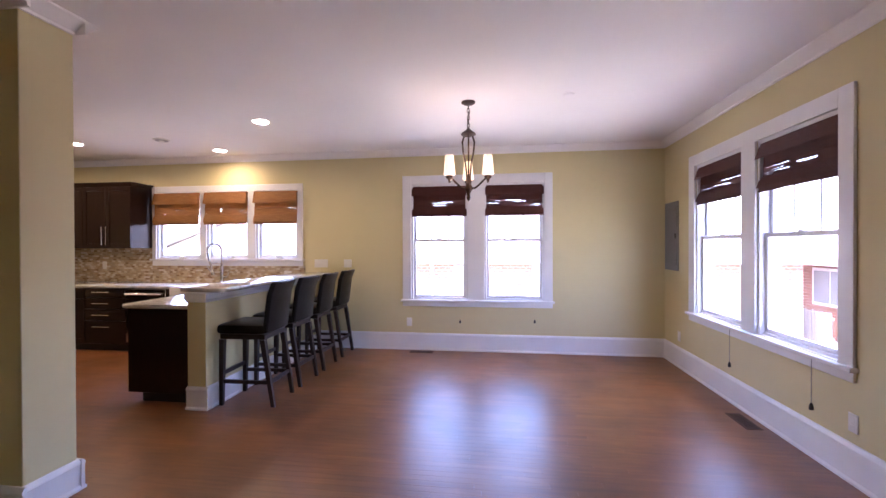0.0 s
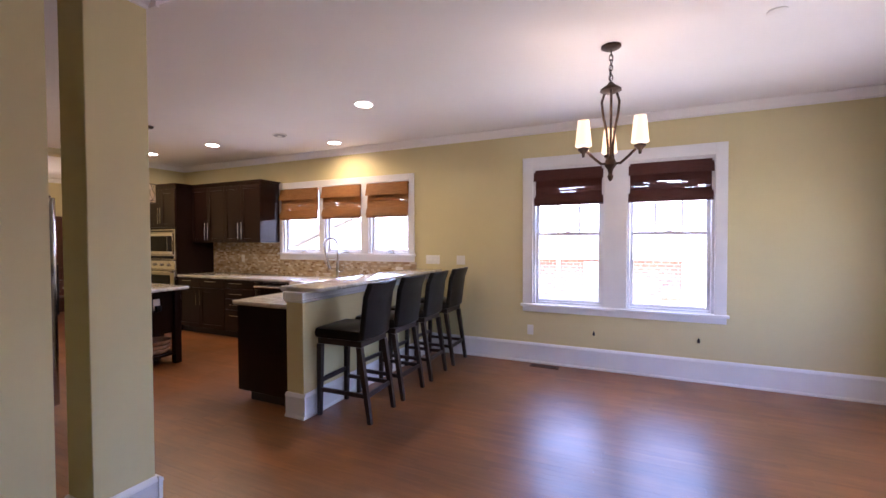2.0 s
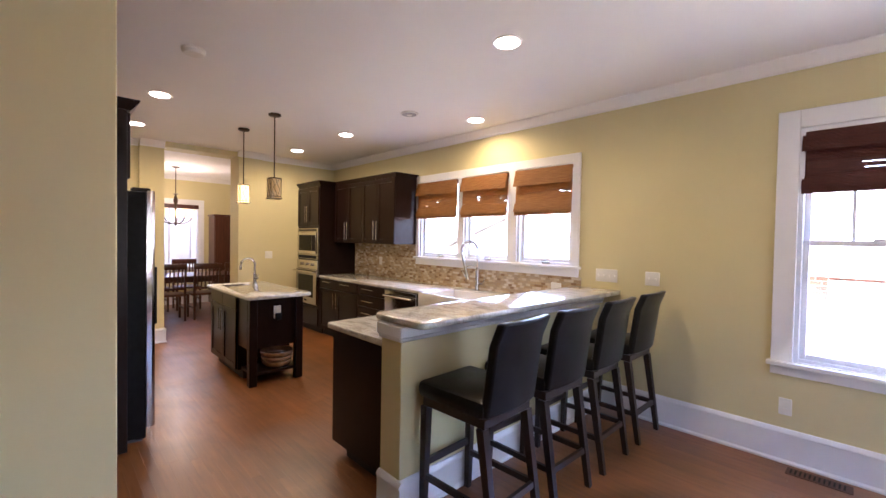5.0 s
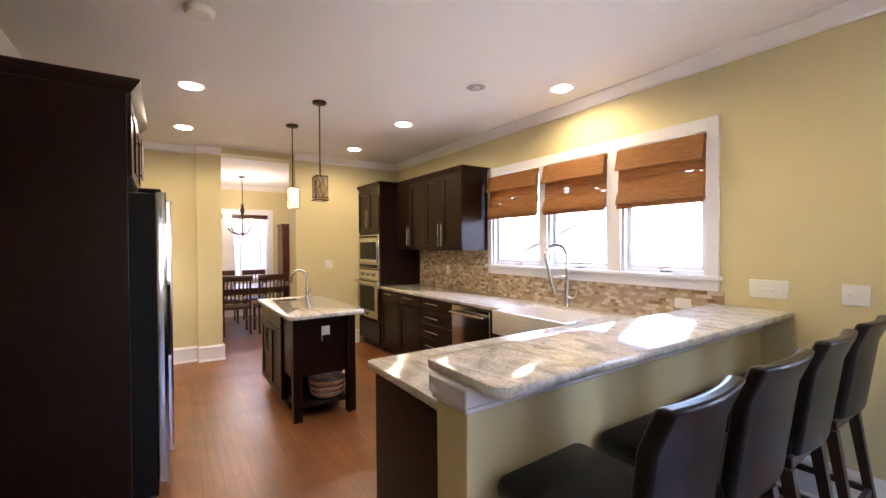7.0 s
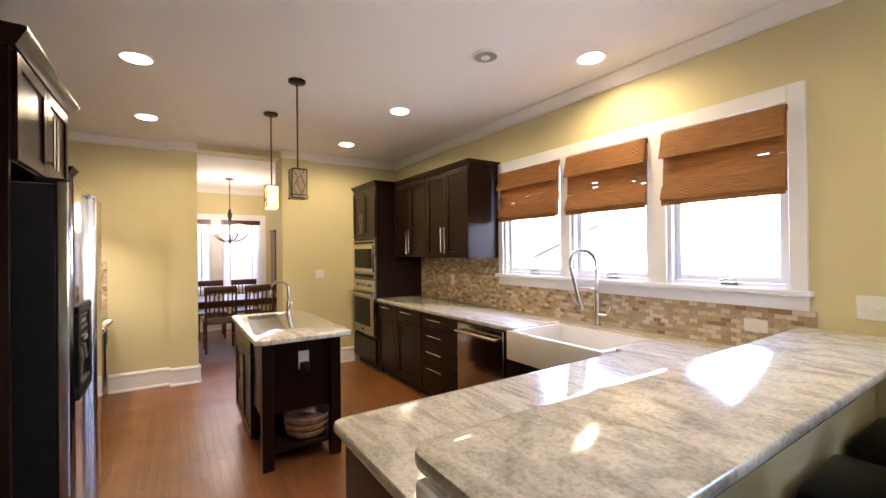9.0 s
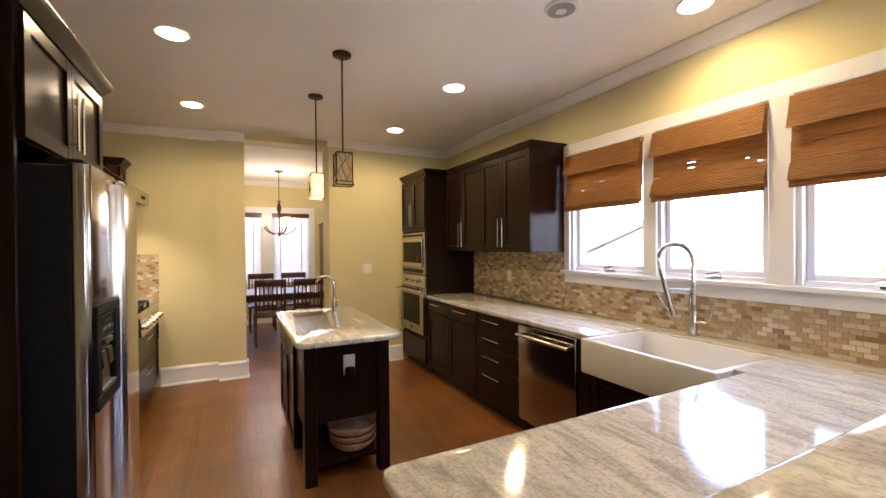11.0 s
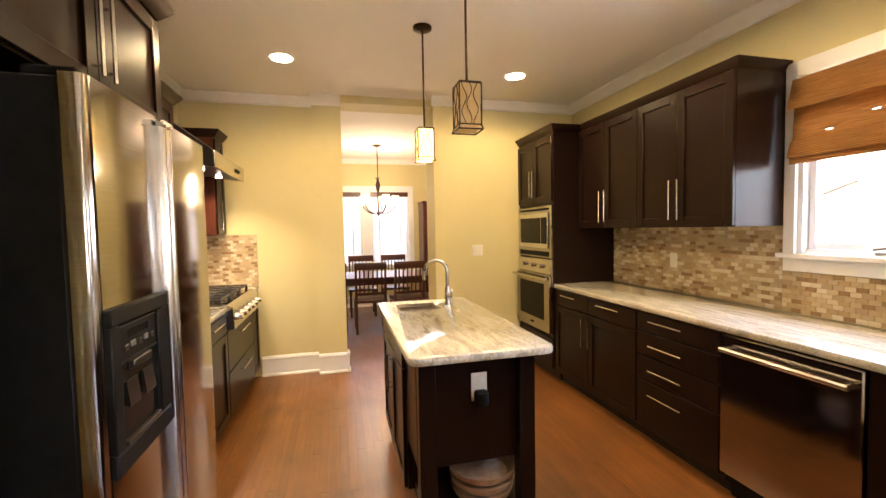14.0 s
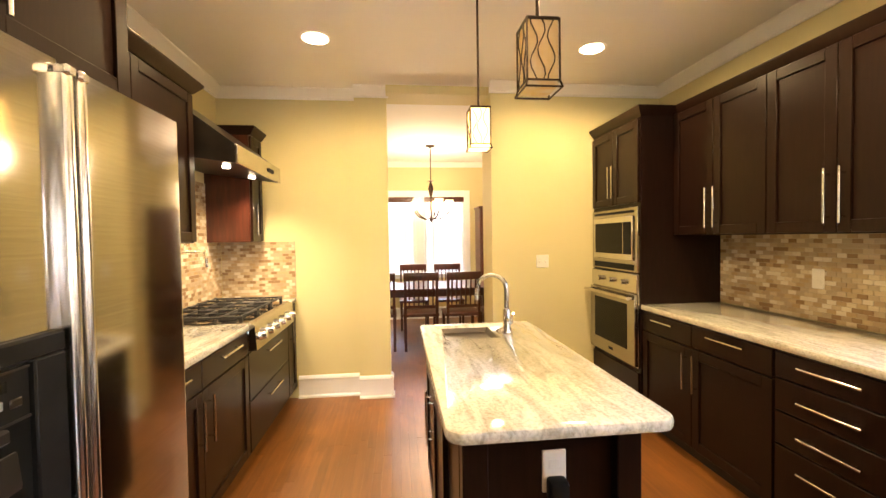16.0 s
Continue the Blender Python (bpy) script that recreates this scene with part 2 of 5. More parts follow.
# ---- mesh building ----
class Shape:
    """Collects boxes, tubes and turned bodies into one mesh."""

    def __init__(self):
        self.v, self.f, self.s = [], [], []

    def add(self, verts, faces, smooth=False):
        k = len(self.v)
        self.v += [tuple(p) for p in verts]
        self.f += [tuple(i + k for i in f) for f in faces]
        self.s += [smooth] * len(faces)
        return self

    def box(self, x0, x1, y0, y1, z0, z1, c=0.0):
        x0, x1, y0, y1, z0, z1 = min(x0, x1), max(x0, x1), min(y0, y1), max(y0, y1), min(z0, z1), max(z0, z1)
        if c <= 0:
            p = [(x, y, z) for z in (z0, z1) for y in (y0, y1) for x in (x0, x1)]
            return self.add(p, [(0, 2, 3, 1), (4, 5, 7, 6), (0, 1, 5, 4), (2, 6, 7, 3), (0, 4, 6, 2), (1, 3, 7, 5)])
        c = min(c, (x1 - x0) * 0.45, (y1 - y0) * 0.45, (z1 - z0) * 0.45)
        bm = bmesh.new()
        bmesh.ops.create_cube(bm, size=1.0, matrix=Matrix.Translation(((x0 + x1) / 2, (y0 + y1) / 2, (z0 + z1) / 2)) @ Matrix.Diagonal((x1 - x0, y1 - y0, z1 - z0, 1)))
        bmesh.ops.bevel(bm, geom=bm.edges[:], offset=c, segments=2 if c > 0.006 else 1, profile=0.5, affect="EDGES")
        bm.verts.index_update()
        self.add([q.co[:] for q in bm.verts], [[q.index for q in f.verts] for f in bm.faces], c > 0.006)
        bm.free()
        return self

    def turned(self, x, y, rings, n=20):
        """A body turned about the upright axis at x, y: rings of (radius, z)."""
        verts, faces = [], []
        for r, z in rings:
            verts += [(x + r * math.cos(2 * math.pi * i / n), y + r * math.sin(2 * math.pi * i / n), z) for i in range(n)]
        for k in range(len(rings) - 1):
            faces += [(k * n + i, k * n + (i + 1) % n, (k + 1) * n + (i + 1) % n, (k + 1) * n + i) for i in range(n)]
        self.add(verts, faces, True)
        for k in (0, len(rings) - 1):
            self.add([verts[k * n + i] for i in range(n)], [tuple(range(n))])
        return self

    def tube(self, points, r, n=10, taper=None):
        pts = [Vector(p) for p in points]
        verts, faces = [], []
        up = Vector((0.123, 0.31, 0.943)).normalized()
        for i, p in enumerate(pts):
            d = (pts[min(i + 1, len(pts) - 1)] - pts[max(i - 1, 0)]).normalized()
            a = d.cross(up).normalized()
            b = d.cross(a)
            rr = r if taper is None else r + (taper - r) * i / (len(pts) - 1)
            verts += [p + (a * math.cos(2 * math.pi * k / n) + b * math.sin(2 * math.pi * k / n)) * rr for k in range(n)]
        for i in range(len(pts) - 1):
            faces += [(i * n + k, i * n + (k + 1) % n, (i + 1) * n + (k + 1) % n, (i + 1) * n + k) for k in range(n)]
        self.add(verts, faces, True)
        self.add(verts[:n], [tuple(range(n))])
        self.add(verts[-n:], [tuple(range(n))])
        return self

    def prism(self, outline, axis, a, b, smooth=False):
        """An outline of 2D points drawn out along an axis from a to b (x: y,z points; y: x,z; z: x,y)."""
        put = {"x": lambda p, t: (t, p[0], p[1]), "y": lambda p, t: (p[0], t, p[1]), "z": lambda p, t: (p[0], p[1], t)}[axis]
        n = len(outline)
        verts = [put(p, a) for p in outline] + [put(p, b) for p in outline]
        self.add(verts, [(i, (i + 1) % n, n + (i + 1) % n, n + i) for i in range(n)], smooth)
        return self.add(verts, [tuple(range(n)), tuple(range(2 * n - 1, n - 1, -1))])

    def beam(self, p, q, w, d, w2=None, d2=None):
        """A square bar from p to q, w by d at p and w2 by d2 at q."""
        w2, d2 = w2 or w, d2 or d
        verts = [(p[0] + sx * w / 2, p[1] + sy * d / 2, p[2]) for sx, sy in ((-1, -1), (1, -1), (1, 1), (-1, 1))]
        verts += [(q[0] + sx * w2 / 2, q[1] + sy * d2 / 2, q[2]) for sx, sy in ((-1, -1), (1, -1), (1, 1), (-1, 1))]
        return self.add(verts, [(0, 3, 2, 1), (4, 5, 6, 7), (0, 1, 5, 4), (1, 2, 6, 5), (2, 3, 7, 6), (3, 0, 4, 7)])

    def mesh(self, name, mat, origin=(0, 0, 0)):
        me = bpy.data.meshes.new(name)
        o = origin
        me.from_pydata([(x - o[0], y - o[1], z - o[2]) for x, y, z in self.v], [], self.f)
        me.polygons.foreach_set("use_smooth", self.s)
        bm = bmesh.new()
        bm.from_mesh(me)
        bmesh.ops.remove_doubles(bm, verts=bm.verts, dist=0.00005)
        bmesh.ops.recalc_face_normals(bm, faces=bm.faces)
        bm.to_mesh(me)
        bm.free()
        me.set_sharp_from_angle(angle=radians(40))
        me.materials.append(mat)
        return me


def thing(name, origin, label, category, group="", kind=""):
    ob = new(name)
    ob.empty_display_size = 0.1
    ob.location = origin
    return tagged(ob, label, category, group, kind)


def root_of(ob):
    while ob.parent:
        ob = ob.parent
    return ob


def part(name, shape, mat, parent, label=""):
    ob = new(name, shape.mesh(name, mat, root_of(parent).location))
    ob.parent = parent
    return tagged(ob, label)


def solo(name, shape, mat, label, category, kind="", group="", origin=(0, 0, 0)):
    ob = new(name, shape.mesh(name, mat, origin))
    ob.location = origin
    return tagged(ob, label, category, group, kind)


def arc(cx, cy, r, a0, a1, n=6):
    return [(cx + r * math.cos(radians(a0 + (a1 - a0) * i / n)), cy + r * math.sin(radians(a0 + (a1 - a0) * i / n))) for i in range(n + 1)]


def slab(shape, x0, x1, y0, y1, z0, z1, r, edge=0.008, corners=(1, 1, 1, 1)):
    """A worktop with rounded corners (from x0,y0 turning left) and an eased edge."""
    def ring(inset, z):
        pts = []
        for (cx, cy, a), on in zip(((x0, y0, 180), (x1, y0, 270), (x1, y1, 0), (x0, y1, 90)), corners):
            rr = r if on else 0.004
            sx, sy = (1 if cx == x0 else -1), (1 if cy == y0 else -1)
            pts += [(px, py, z) for px, py in arc(cx + sx * rr, cy + sy * rr, max(rr - inset, 0.001), a, a + 90, 7)]
        return pts
    rings = [ring(edge, z0), ring(edge * 0.3, z0 + edge * 0.3), ring(0, z0 + edge), ring(0, z1 - edge), ring(edge * 0.3, z1 - edge * 0.3), ring(edge, z1)]
    n = len(rings[0])
    verts = [p for q in rings for p in q]
    faces = [(k * n + i, k * n + (i + 1) % n, (k + 1) * n + (i + 1) % n, (k + 1) * n + i) for k in range(5) for i in range(n)]
    shape.add(verts, faces, True)
    shape.add(rings[0], [tuple(range(n - 1, -1, -1))])
    return shape.add(rings[-1], [tuple(range(n))])


# ---- the large structure ----
N, E, S, W1, W2, TOP = 6.585, 1.52, 2.60, -8.33, -8.10, 2.765
FAR_W = -11.85
A_OPEN = [(-1.803, -1.016), (-0.790, 0.014)]
B_OPEN = [(3.814, 4.666), (4.857, 5.733)]
K_OPEN = [(-5.735, -4.994), (-4.905, -4.227), (-4.117, -3.46)]
AZ = (0.70, 2.29)
KZ = (1.262, 2.26)
D_OPEN = [(3.74, 4.46), (4.63, 5.35)]
DZ = (0.80, 2.16)


def holed(axis, a0, a1, lo, hi, z0, z1, opens, oz):
    """A wall slab along an axis with openings of one height range."""
    sh = Shape()

    def put(u0, u1, w0, w1):
        if axis == "x":
            sh.box(u0, u1, lo, hi, w0, w1)
        else:
            sh.box(lo, hi, u0, u1, w0, w1)
    put(a0, a1, z0, oz[0])
    put(a0, a1, oz[1], z1)
    at = a0
    for u0, u1 in opens:
        put(at, u0, oz[0], oz[1])
        at = u1
    put(at, a1, oz[0], oz[1])
    return sh


def structure(name, sh, mat, label, category="wall"):
    return solo(name, sh, mat, label, category, "structure")


floor_base = Shape().box(-12.2, E + 0.2, -1.4, N + 0.2, -0.2, -0.012)
floor_ob = structure("floor", floor_base, M_TOE, "orange-brown oak strip floor with a satin varnish", "floor")
structure("ceiling", Shape().box(-12.2, E + 0.2, -1.4, N + 0.2, TOP, TOP + 0.2), M_CEIL, "flat white painted plaster ceiling", "ceiling")
wall_n = Shape()
wall_n.box(W2 - 0.2, K_OPEN[0][0], N, N + 0.18, 0, TOP).box(K_OPEN[-1][1], A_OPEN[0][0], N, N + 0.18, 0, TOP).box(A_OPEN[1][1], E + 0.2, N, N + 0.18, 0, TOP)
for opens, oz in ((K_OPEN, KZ), (A_OPEN, AZ)):
    a, b = opens[0][0], opens[-1][1]
    wall_n.box(a, b, N, N + 0.18, 0, oz[0]).box(a, b, N, N + 0.18, oz[1], TOP)
    for p, q in zip(opens, opens[1:]):
        wall_n.box(p[1], q[0], N, N + 0.18, oz[0], oz[1])
structure("wall_north", wall_n, M_WALL, "beige-yellow painted wall with two white-trimmed windows")
structure("wall_east", holed("y", -1.4, N, E, E + 0.18, 0, TOP, B_OPEN, AZ), M_WALL, "beige painted wall with a tall double window")
structure("wall_south_room", Shape().box(-3.3, E, -1.4, -1.2, 0, TOP), M_WALL, "plain beige painted wall")
structure("wall_hall_side", Shape().box(-3.29, -3.11, -1.2, 2.655, 0, TOP), M_WALL, "beige painted partition wall ending at a gap")
structure("wall_hall_end", Shape().box(-4.93, -3.29, 0.6, 0.8, 0, TOP), M_WALL, "plain beige painted wall")
structure("wall_hall_west", Shape().box(-5.1, -4.93, 0.6, 2.60, 0, TOP), M_WALL, "plain beige painted wall")
structure("wall_south_kitchen", Shape().box(W1 - 0.2, -4.93, S - 0.16, S, 0, TOP), M_WALL, "beige painted kitchen wall")
structure("column", Shape().box(-3.30, -3.075, 2.78, 3.065, 0, TOP, 0.004), M_WALL, "square beige painted column with a white base", "column")
west = Shape().box(W1 - 0.18, W1, S, 3.80, 0, TOP).box(W2 - 0.2, W2, 5.33, N, 0, TOP)
structure("wall_west", west, M_WALL, "yellow-beige painted kitchen wall beside the doorway")
pier = Shape().box(W1 - 0.1, -8.235, 3.80, 4.08, 0, TOP)
structure("doorway_pier", pier, M_WALL, "painted pier of the wide doorway", "wall")
structure("doorway_pier", Shape().box(W1 - 0.1, -8.05, 4.985, 5.33, 0, TOP), M_WALL, "painted pier of the wide doorway", "wall")
structure("doorway_header", Shape().box(W1 - 0.1, -8.14, 4.08, 4.985, 2.69, TOP), M_WALL, "low painted header over the doorway", "wall")
structure("wall_dining_far", holed("y", 2.3, N + 0.2, FAR_W - 0.18, FAR_W, 0, TOP, D_OPEN, DZ), M_WALL, "cream painted dining room wall with a double window")
structure("wall_dining_south", Shape().box(FAR_W, W1 - 0.18, 2.3, 2.44, 0, TOP), M_WALL, "cream painted dining room wall")
structure("wall_dining_north", Shape().box(FAR_W, W2 - 0.2, N, N + 0.18, 0, TOP), M_WALL, "cream painted dining room wall")


def base_run(sh, axis, a, b, plane, side, h=0.215):
    """A baseboard with a stepped top and a shoe along a wall plane; side: +1 or -1, the way it faces."""
    d = side
    pts = [(plane, 0), (plane + d * 0.032, 0), (plane + d * 0.032, 0.014), (plane + d * 0.020, 0.026), (plane + d * 0.020, h - 0.035), (plane + d * 0.026, h - 0.03), (plane + d * 0.024, h - 0.016), (plane + d * 0.010, h), (plane, h)]
    sh.prism(pts, axis, a, b)


def crown_run(sh, axis, a, b, plane, side, h=0.085):
    d = side
    pts = [(plane, TOP), (plane + d * h, TOP), (plane + d * h, TOP - 0.012), (plane + d * h * 0.72, TOP - 0.03), (plane + d * h * 0.45, TOP - h * 0.6), (plane + d * 0.016, TOP - h * 0.82), (plane + d * 0.016, TOP - h), (plane, TOP - h)]
    sh.prism(pts, axis, a, b)


bb = Shape()
base_run(bb, "x", -3.155, E, N, -1, 0.235)
structure("baseboard", bb, M_WHITE, "tall white painted baseboard", "baseboard")
bb = Shape()
base_run(bb, "y", -1.2, N, E, -1, 0.235)
structure("baseboard", bb, M_WHITE, "tall white painted baseboard", "baseboard")
bb = Shape()
base_run(bb, "y", 2.78, 3.065, -3.075, 1, 0.18)
base_run(bb, "x", -3.30, -3.045, 2.78, -1, 0.18)
base_run(bb, "x", -3.30, -3.045, 3.065, 1, 0.18)
structure("baseboard", bb, M_WHITE, "white painted base round the column", "baseboard")
bb = Shape()
base_run(bb, "y", -1.2, 2.655, -3.11, 1, 0.18)
structure("baseboard", bb, M_WHITE, "tall white painted baseboard", "baseboard")
bb = Shape()
base_run(bb, "y", 3.25, 3.80, W1, 1, 0.20)
base_run(bb, "y", 3.80, 4.08, -8.235, 1, 0.20)
base_run(bb, "x", W1, -8.205, 4.08, 1, 0.20)
structure("baseboard", bb, M_WHITE, "white painted baseboard round the pier", "baseboard")
bb = Shape()
base_run(bb, "y", 5.33, 5.92, W2, 1, 0.20)
base_run(bb, "y", 4.985, 5.33, -8.05, 1, 0.20)
structure("baseboard", bb, M_WHITE, "white painted baseboard", "baseboard")
bb = Shape()
base_run(bb, "y", 2.44, N, FAR_W, 1, 0.20)
structure("baseboard", bb, M_WHITE, "white painted baseboard in the dining room", "baseboard")
for runs in ([("x", W2, E, N, -1)], [("y", -1.2, N, E, -1)], [("y", 2.78, 3.065, -3.075, 1), ("x", -3.30, -2.995, 2.78, -1), ("x", -3.30, -2.995, 3.065, 1)],
             [("y", S, 3.80, W1, 1), ("y", 3.80, 4.10, -8.235, 1), ("y", 4.97, 5.33, -8.05, 1), ("y", 5.33, N, W2, 1)], [("x", W1, -4.93, S, 1)], [("y", 2.44, N, FAR_W, 1)],
             [("y", -1.2, 2.655, -3.11, 1)]):
    cr = Shape()
    for r in runs:
        crown_run(cr, *r)
    structure("crown_trim", cr, M_CEIL, "white painted crown moulding", "trim")

# ---- kitchen cabinets ----
def sx(plane, face):
    """Maps (along, out, up) to x, y, z for a front: 'N' runs along x and faces -y, 'S' along x facing +y, 'W' along y facing -x, 'E' along y facing +x."""
    return {"N": lambda u, o, z: (u, plane - o, z), "S": lambda u, o, z: (u, plane + o, z), "W": lambda u, o, z: (plane - o, u, z), "E": lambda u, o, z: (plane + o, u, z)}[face]


def fbox(sh, g, u0, u1, o0, o1, z0, z1, c=0.0):
    a, b = g(u0, o0, z0), g(u1, o1, z1)
    return sh.box(a[0], b[0], a[1], b[1], z0, z1, c)


def front(parent, g, u0, u1, z0, z1, kind="door", handle=None, mat=None, name="door"):
    """A cabinet door or drawer front: frame, recessed panel and bar handle. handle: ('v', u, z0, z1) or ('h', z, u0, u1)."""
    mat = mat or M_WOOD_V
    q = 0.002
    u0, u1, z0, z1 = u0 + q, u1 - q, z0 + q, z1 - q
    sh = Shape()
    if kind == "door":
        w = 0.058
        fbox(sh, g, u0, u0 + w, 0, 0.02, z0, z1, 0.002)
        fbox(sh, g, u1 - w, u1, 0, 0.02, z0, z1, 0.002)
        fbox(sh, g, u0 + w, u1 - w, 0, 0.0195, z0, z0 + w, 0.002)
        fbox(sh, g, u0 + w, u1 - w, 0, 0.0195, z1 - w, z1, 0.002)
        fbox(sh, g, u0 + w, u1 - w, 0, 0.009, z0 + w, z1 - w)
    else:
        fbox(sh, g, u0, u1, 0, 0.02, z0, z1, 0.003)
    d = part(name, sh, mat, parent)
    if handle:
        h = Shape()
        if handle[0] == "v":
            _, u, a, b = handle
            h.tube([g(u, 0.05, a), g(u, 0.05, b)], 0.006)
            for z in (a + 0.03, b - 0.03):
                h.tube([g(u, 0.018, z), g(u, 0.05, z)], 0.005, 8)
        else:
            _, z, a, b = handle
            h.tube([g(a, 0.05, z), g(b, 0.05, z)], 0.006)
            for u in (a + 0.03, b - 0.03):
                h.tube([g(u, 0.018, z), g(u, 0.05, z)], 0.005, 8)
        part("handle", h, M_STEEL_H, d, "brushed steel bar handle")
    return d


def cornice(sh, x0, x1, y0, y1, z, sides, h=0.055, out=0.045):
    """A flared cornice round the top of a wall cabinet."""
    a = (x0 - (out if "w" in sides else 0), x1 + (out if "e" in sides else 0), y0 - (out if "s" in sides else 0), y1 + (out if "n" in sides else 0))
    lo = [(x0, y0, z), (x1, y0, z), (x1, y1, z), (x0, y1, z)]
    hi = [(a[0], a[2], z + h), (a[1], a[2], z + h), (a[1], a[3], z + h), (a[0], a[3], z + h)]
    hi2 = [(p[0], p[1], z + h + 0.012) for p in hi]
    v = lo + hi + hi2
    fs = [(i, (i + 1) % 4, 4 + (i + 1) % 4, 4 + i) for i in range(4)] + [(4 + i, 4 + (i + 1) % 4, 8 + (i + 1) % 4, 8 + i) for i in range(4)] + [(3, 2, 1, 0), (8, 9, 10, 11)]
    sh.add(v, fs)


CF, CB = 5.965, 0.875
gN = sx(CF, "N")
KITCHEN = "kitchen cabinets"

# base cabinets along the window wall
def base_unit(x0, x1, label, top=CB):
    t = thing("base_cabinet", ((x0 + x1) / 2, N - 0.3, 0), label, "cabinet", KITCHEN)
    part("body", Shape().box(x0, x1, CF, N - 0.004, 0.1, top), M_WOOD_V, t)
    part("toe_kick", Shape().box(x0, x1, CF + 0.06, CF + 0.08, 0.0, 0.1), M_TOE, t)
    return t


t = base_unit(-7.355, -6.275, "espresso base cabinet with two drawers over two doors")
mid = -6.835
front(t, gN, -7.35, mid, 0.73, CB - 0.005, "drawer", ("h", 0.83, -7.2, -6.98), name="drawer")
front(t, gN, mid, -6.28, 0.73, CB - 0.005, "drawer", ("h", 0.83, -6.68, -6.42), name="drawer")
front(t, gN, -7.35, mid, 0.105, 0.725, "door", ("v", mid - 0.045, 0.46, 0.69))
front(t, gN, mid, -6.28, 0.105, 0.725, "door", ("v", mid + 0.045, 0.46, 0.69))
t = base_unit(-6.273, -5.64, "espresso base cabinet with four drawers")
for z0, z1, hz in ((0.745, 0.87, 0.822), (0.588, 0.742, 0.665), (0.428, 0.585, 0.505), (0.105, 0.425, 0.345)):
    front(t, gN, -6.27, -5.645, z0, z1, "drawer", ("h", hz, -6.13, -5.868), name="drawer")
t = base_unit(-5.015, -4.05, "espresso sink base cabinet with two doors", 0.693)
part("stile", Shape().box(-5.014, -4.915, CF - 0.018, CF + 0.02, 0.105, 0.873, 0.002), M_WOOD_V, t)
front(t, gN, -4.91, -4.49, 0.105, 0.69, "door", ("v", -4.53, 0.42, 0.65))
front(t, gN, -4.49, -4.08, 0.105, 0.69, "door", ("v", -4.45, 0.42, 0.65))

# dishwasher
t = thing("dishwasher", (-5.28, 6.2, 0), "stainless steel dishwasher with a bar handle", "dishwasher")
part("body", Shape().box(-5.62, -5.02, CF, N - 0.02, 0.09, CB - 0.003), M_BLACK, t)
part("door", Shape().box(-5.635, -5.025, CF - 0.028, CF - 0.002, 0.135, 0.868, 0.006), M_STEEL, t, "brushed stainless steel door")
part("toe_kick", Shape().box(-5.62, -5.02, CF + 0.04, CF + 0.06, 0, 0.13), M_BLACK, t)
h = Shape().tube([(-5.595, CF - 0.075, 0.80), (-5.045, CF - 0.075, 0.80)], 0.013, 14)
for x in (-5.575, -5.065):
    h.box(x - 0.012, x + 0.012, CF - 0.078, CF - 0.026, 0.788, 0.812, 0.003)
part("handle", h, M_STEEL_H, t, "round steel handle")

# oven tower
TX0, TX1, TF = -8.095, -7.36, 5.945
t = thing("oven_tower", ((TX0 + TX1) / 2, 6.25, 0), "tall espresso cabinet holding a wall oven and microwave", "cabinet", KITCHEN)
body = Shape().box(TX0, TX1, TF, N - 0.004, 0.1, 2.30)
part("body", body, M_WOOD_V, t)
part("toe_kick", Shape().box(TX0, TX1, TF + 0.06, TF + 0.08, 0, 0.1), M_TOE, t)
c = Shape()
cornice(c, TX0, TX1, TF, N - 0.005, 2.30, "se")
part("cornice", c, M_WOOD_V, t)
gT = sx(TF, "N")
tm = (TX0 + TX1) / 2
front(t, gT, TX0 + 0.01, tm, 1.67, 2.28, "door", ("v", tm - 0.03, 1.73, 1.99))
front(t, gT, tm, TX1 - 0.01, 1.67, 2.28, "door", ("v", tm + 0.03, 1.73, 1.99))
front(t, gT, TX0 + 0.01, TX1 - 0.01, 0.11, 0.40, "drawer", name="drawer")

t = thing("microwave", (tm, TF, 1.15), "built-in stainless steel microwave with a dark window", "microwave")
part("trim_frame", Shape().box(TX0 + 0.012, TX1 - 0.012, TF - 0.022, TF - 0.001, 1.145, 1.64, 0.004), M_STEEL, t)
part("door", Shape().box(TX0 + 0.06, TX1 - 0.06, TF - 0.036, TF - 0.021, 1.235, 1.575, 0.004), M_STEEL_H, t)
part("window", Shape().box(TX0 + 0.10, TX1 - 0.20, TF - 0.0395, TF - 0.035, 1.28, 1.53, 0.002), M_BLACKGLASS, t, "black glass window")
part("control_panel", Shape().box(TX1 - 0.185, TX1 - 0.075, TF - 0.0395, TF - 0.035, 1.28, 1.53, 0.002), M_BLACK, t)
part("vent", Shape().box(TX0 + 0.06, TX1 - 0.06, TF - 0.026, TF - 0.021, 1.16, 1.205), M_BLACK, t)
part("vent", Shape().box(TX0 + 0.06, TX1 - 0.06, TF - 0.026, TF - 0.021, 1.598, 1.618), M_BLACK, t)

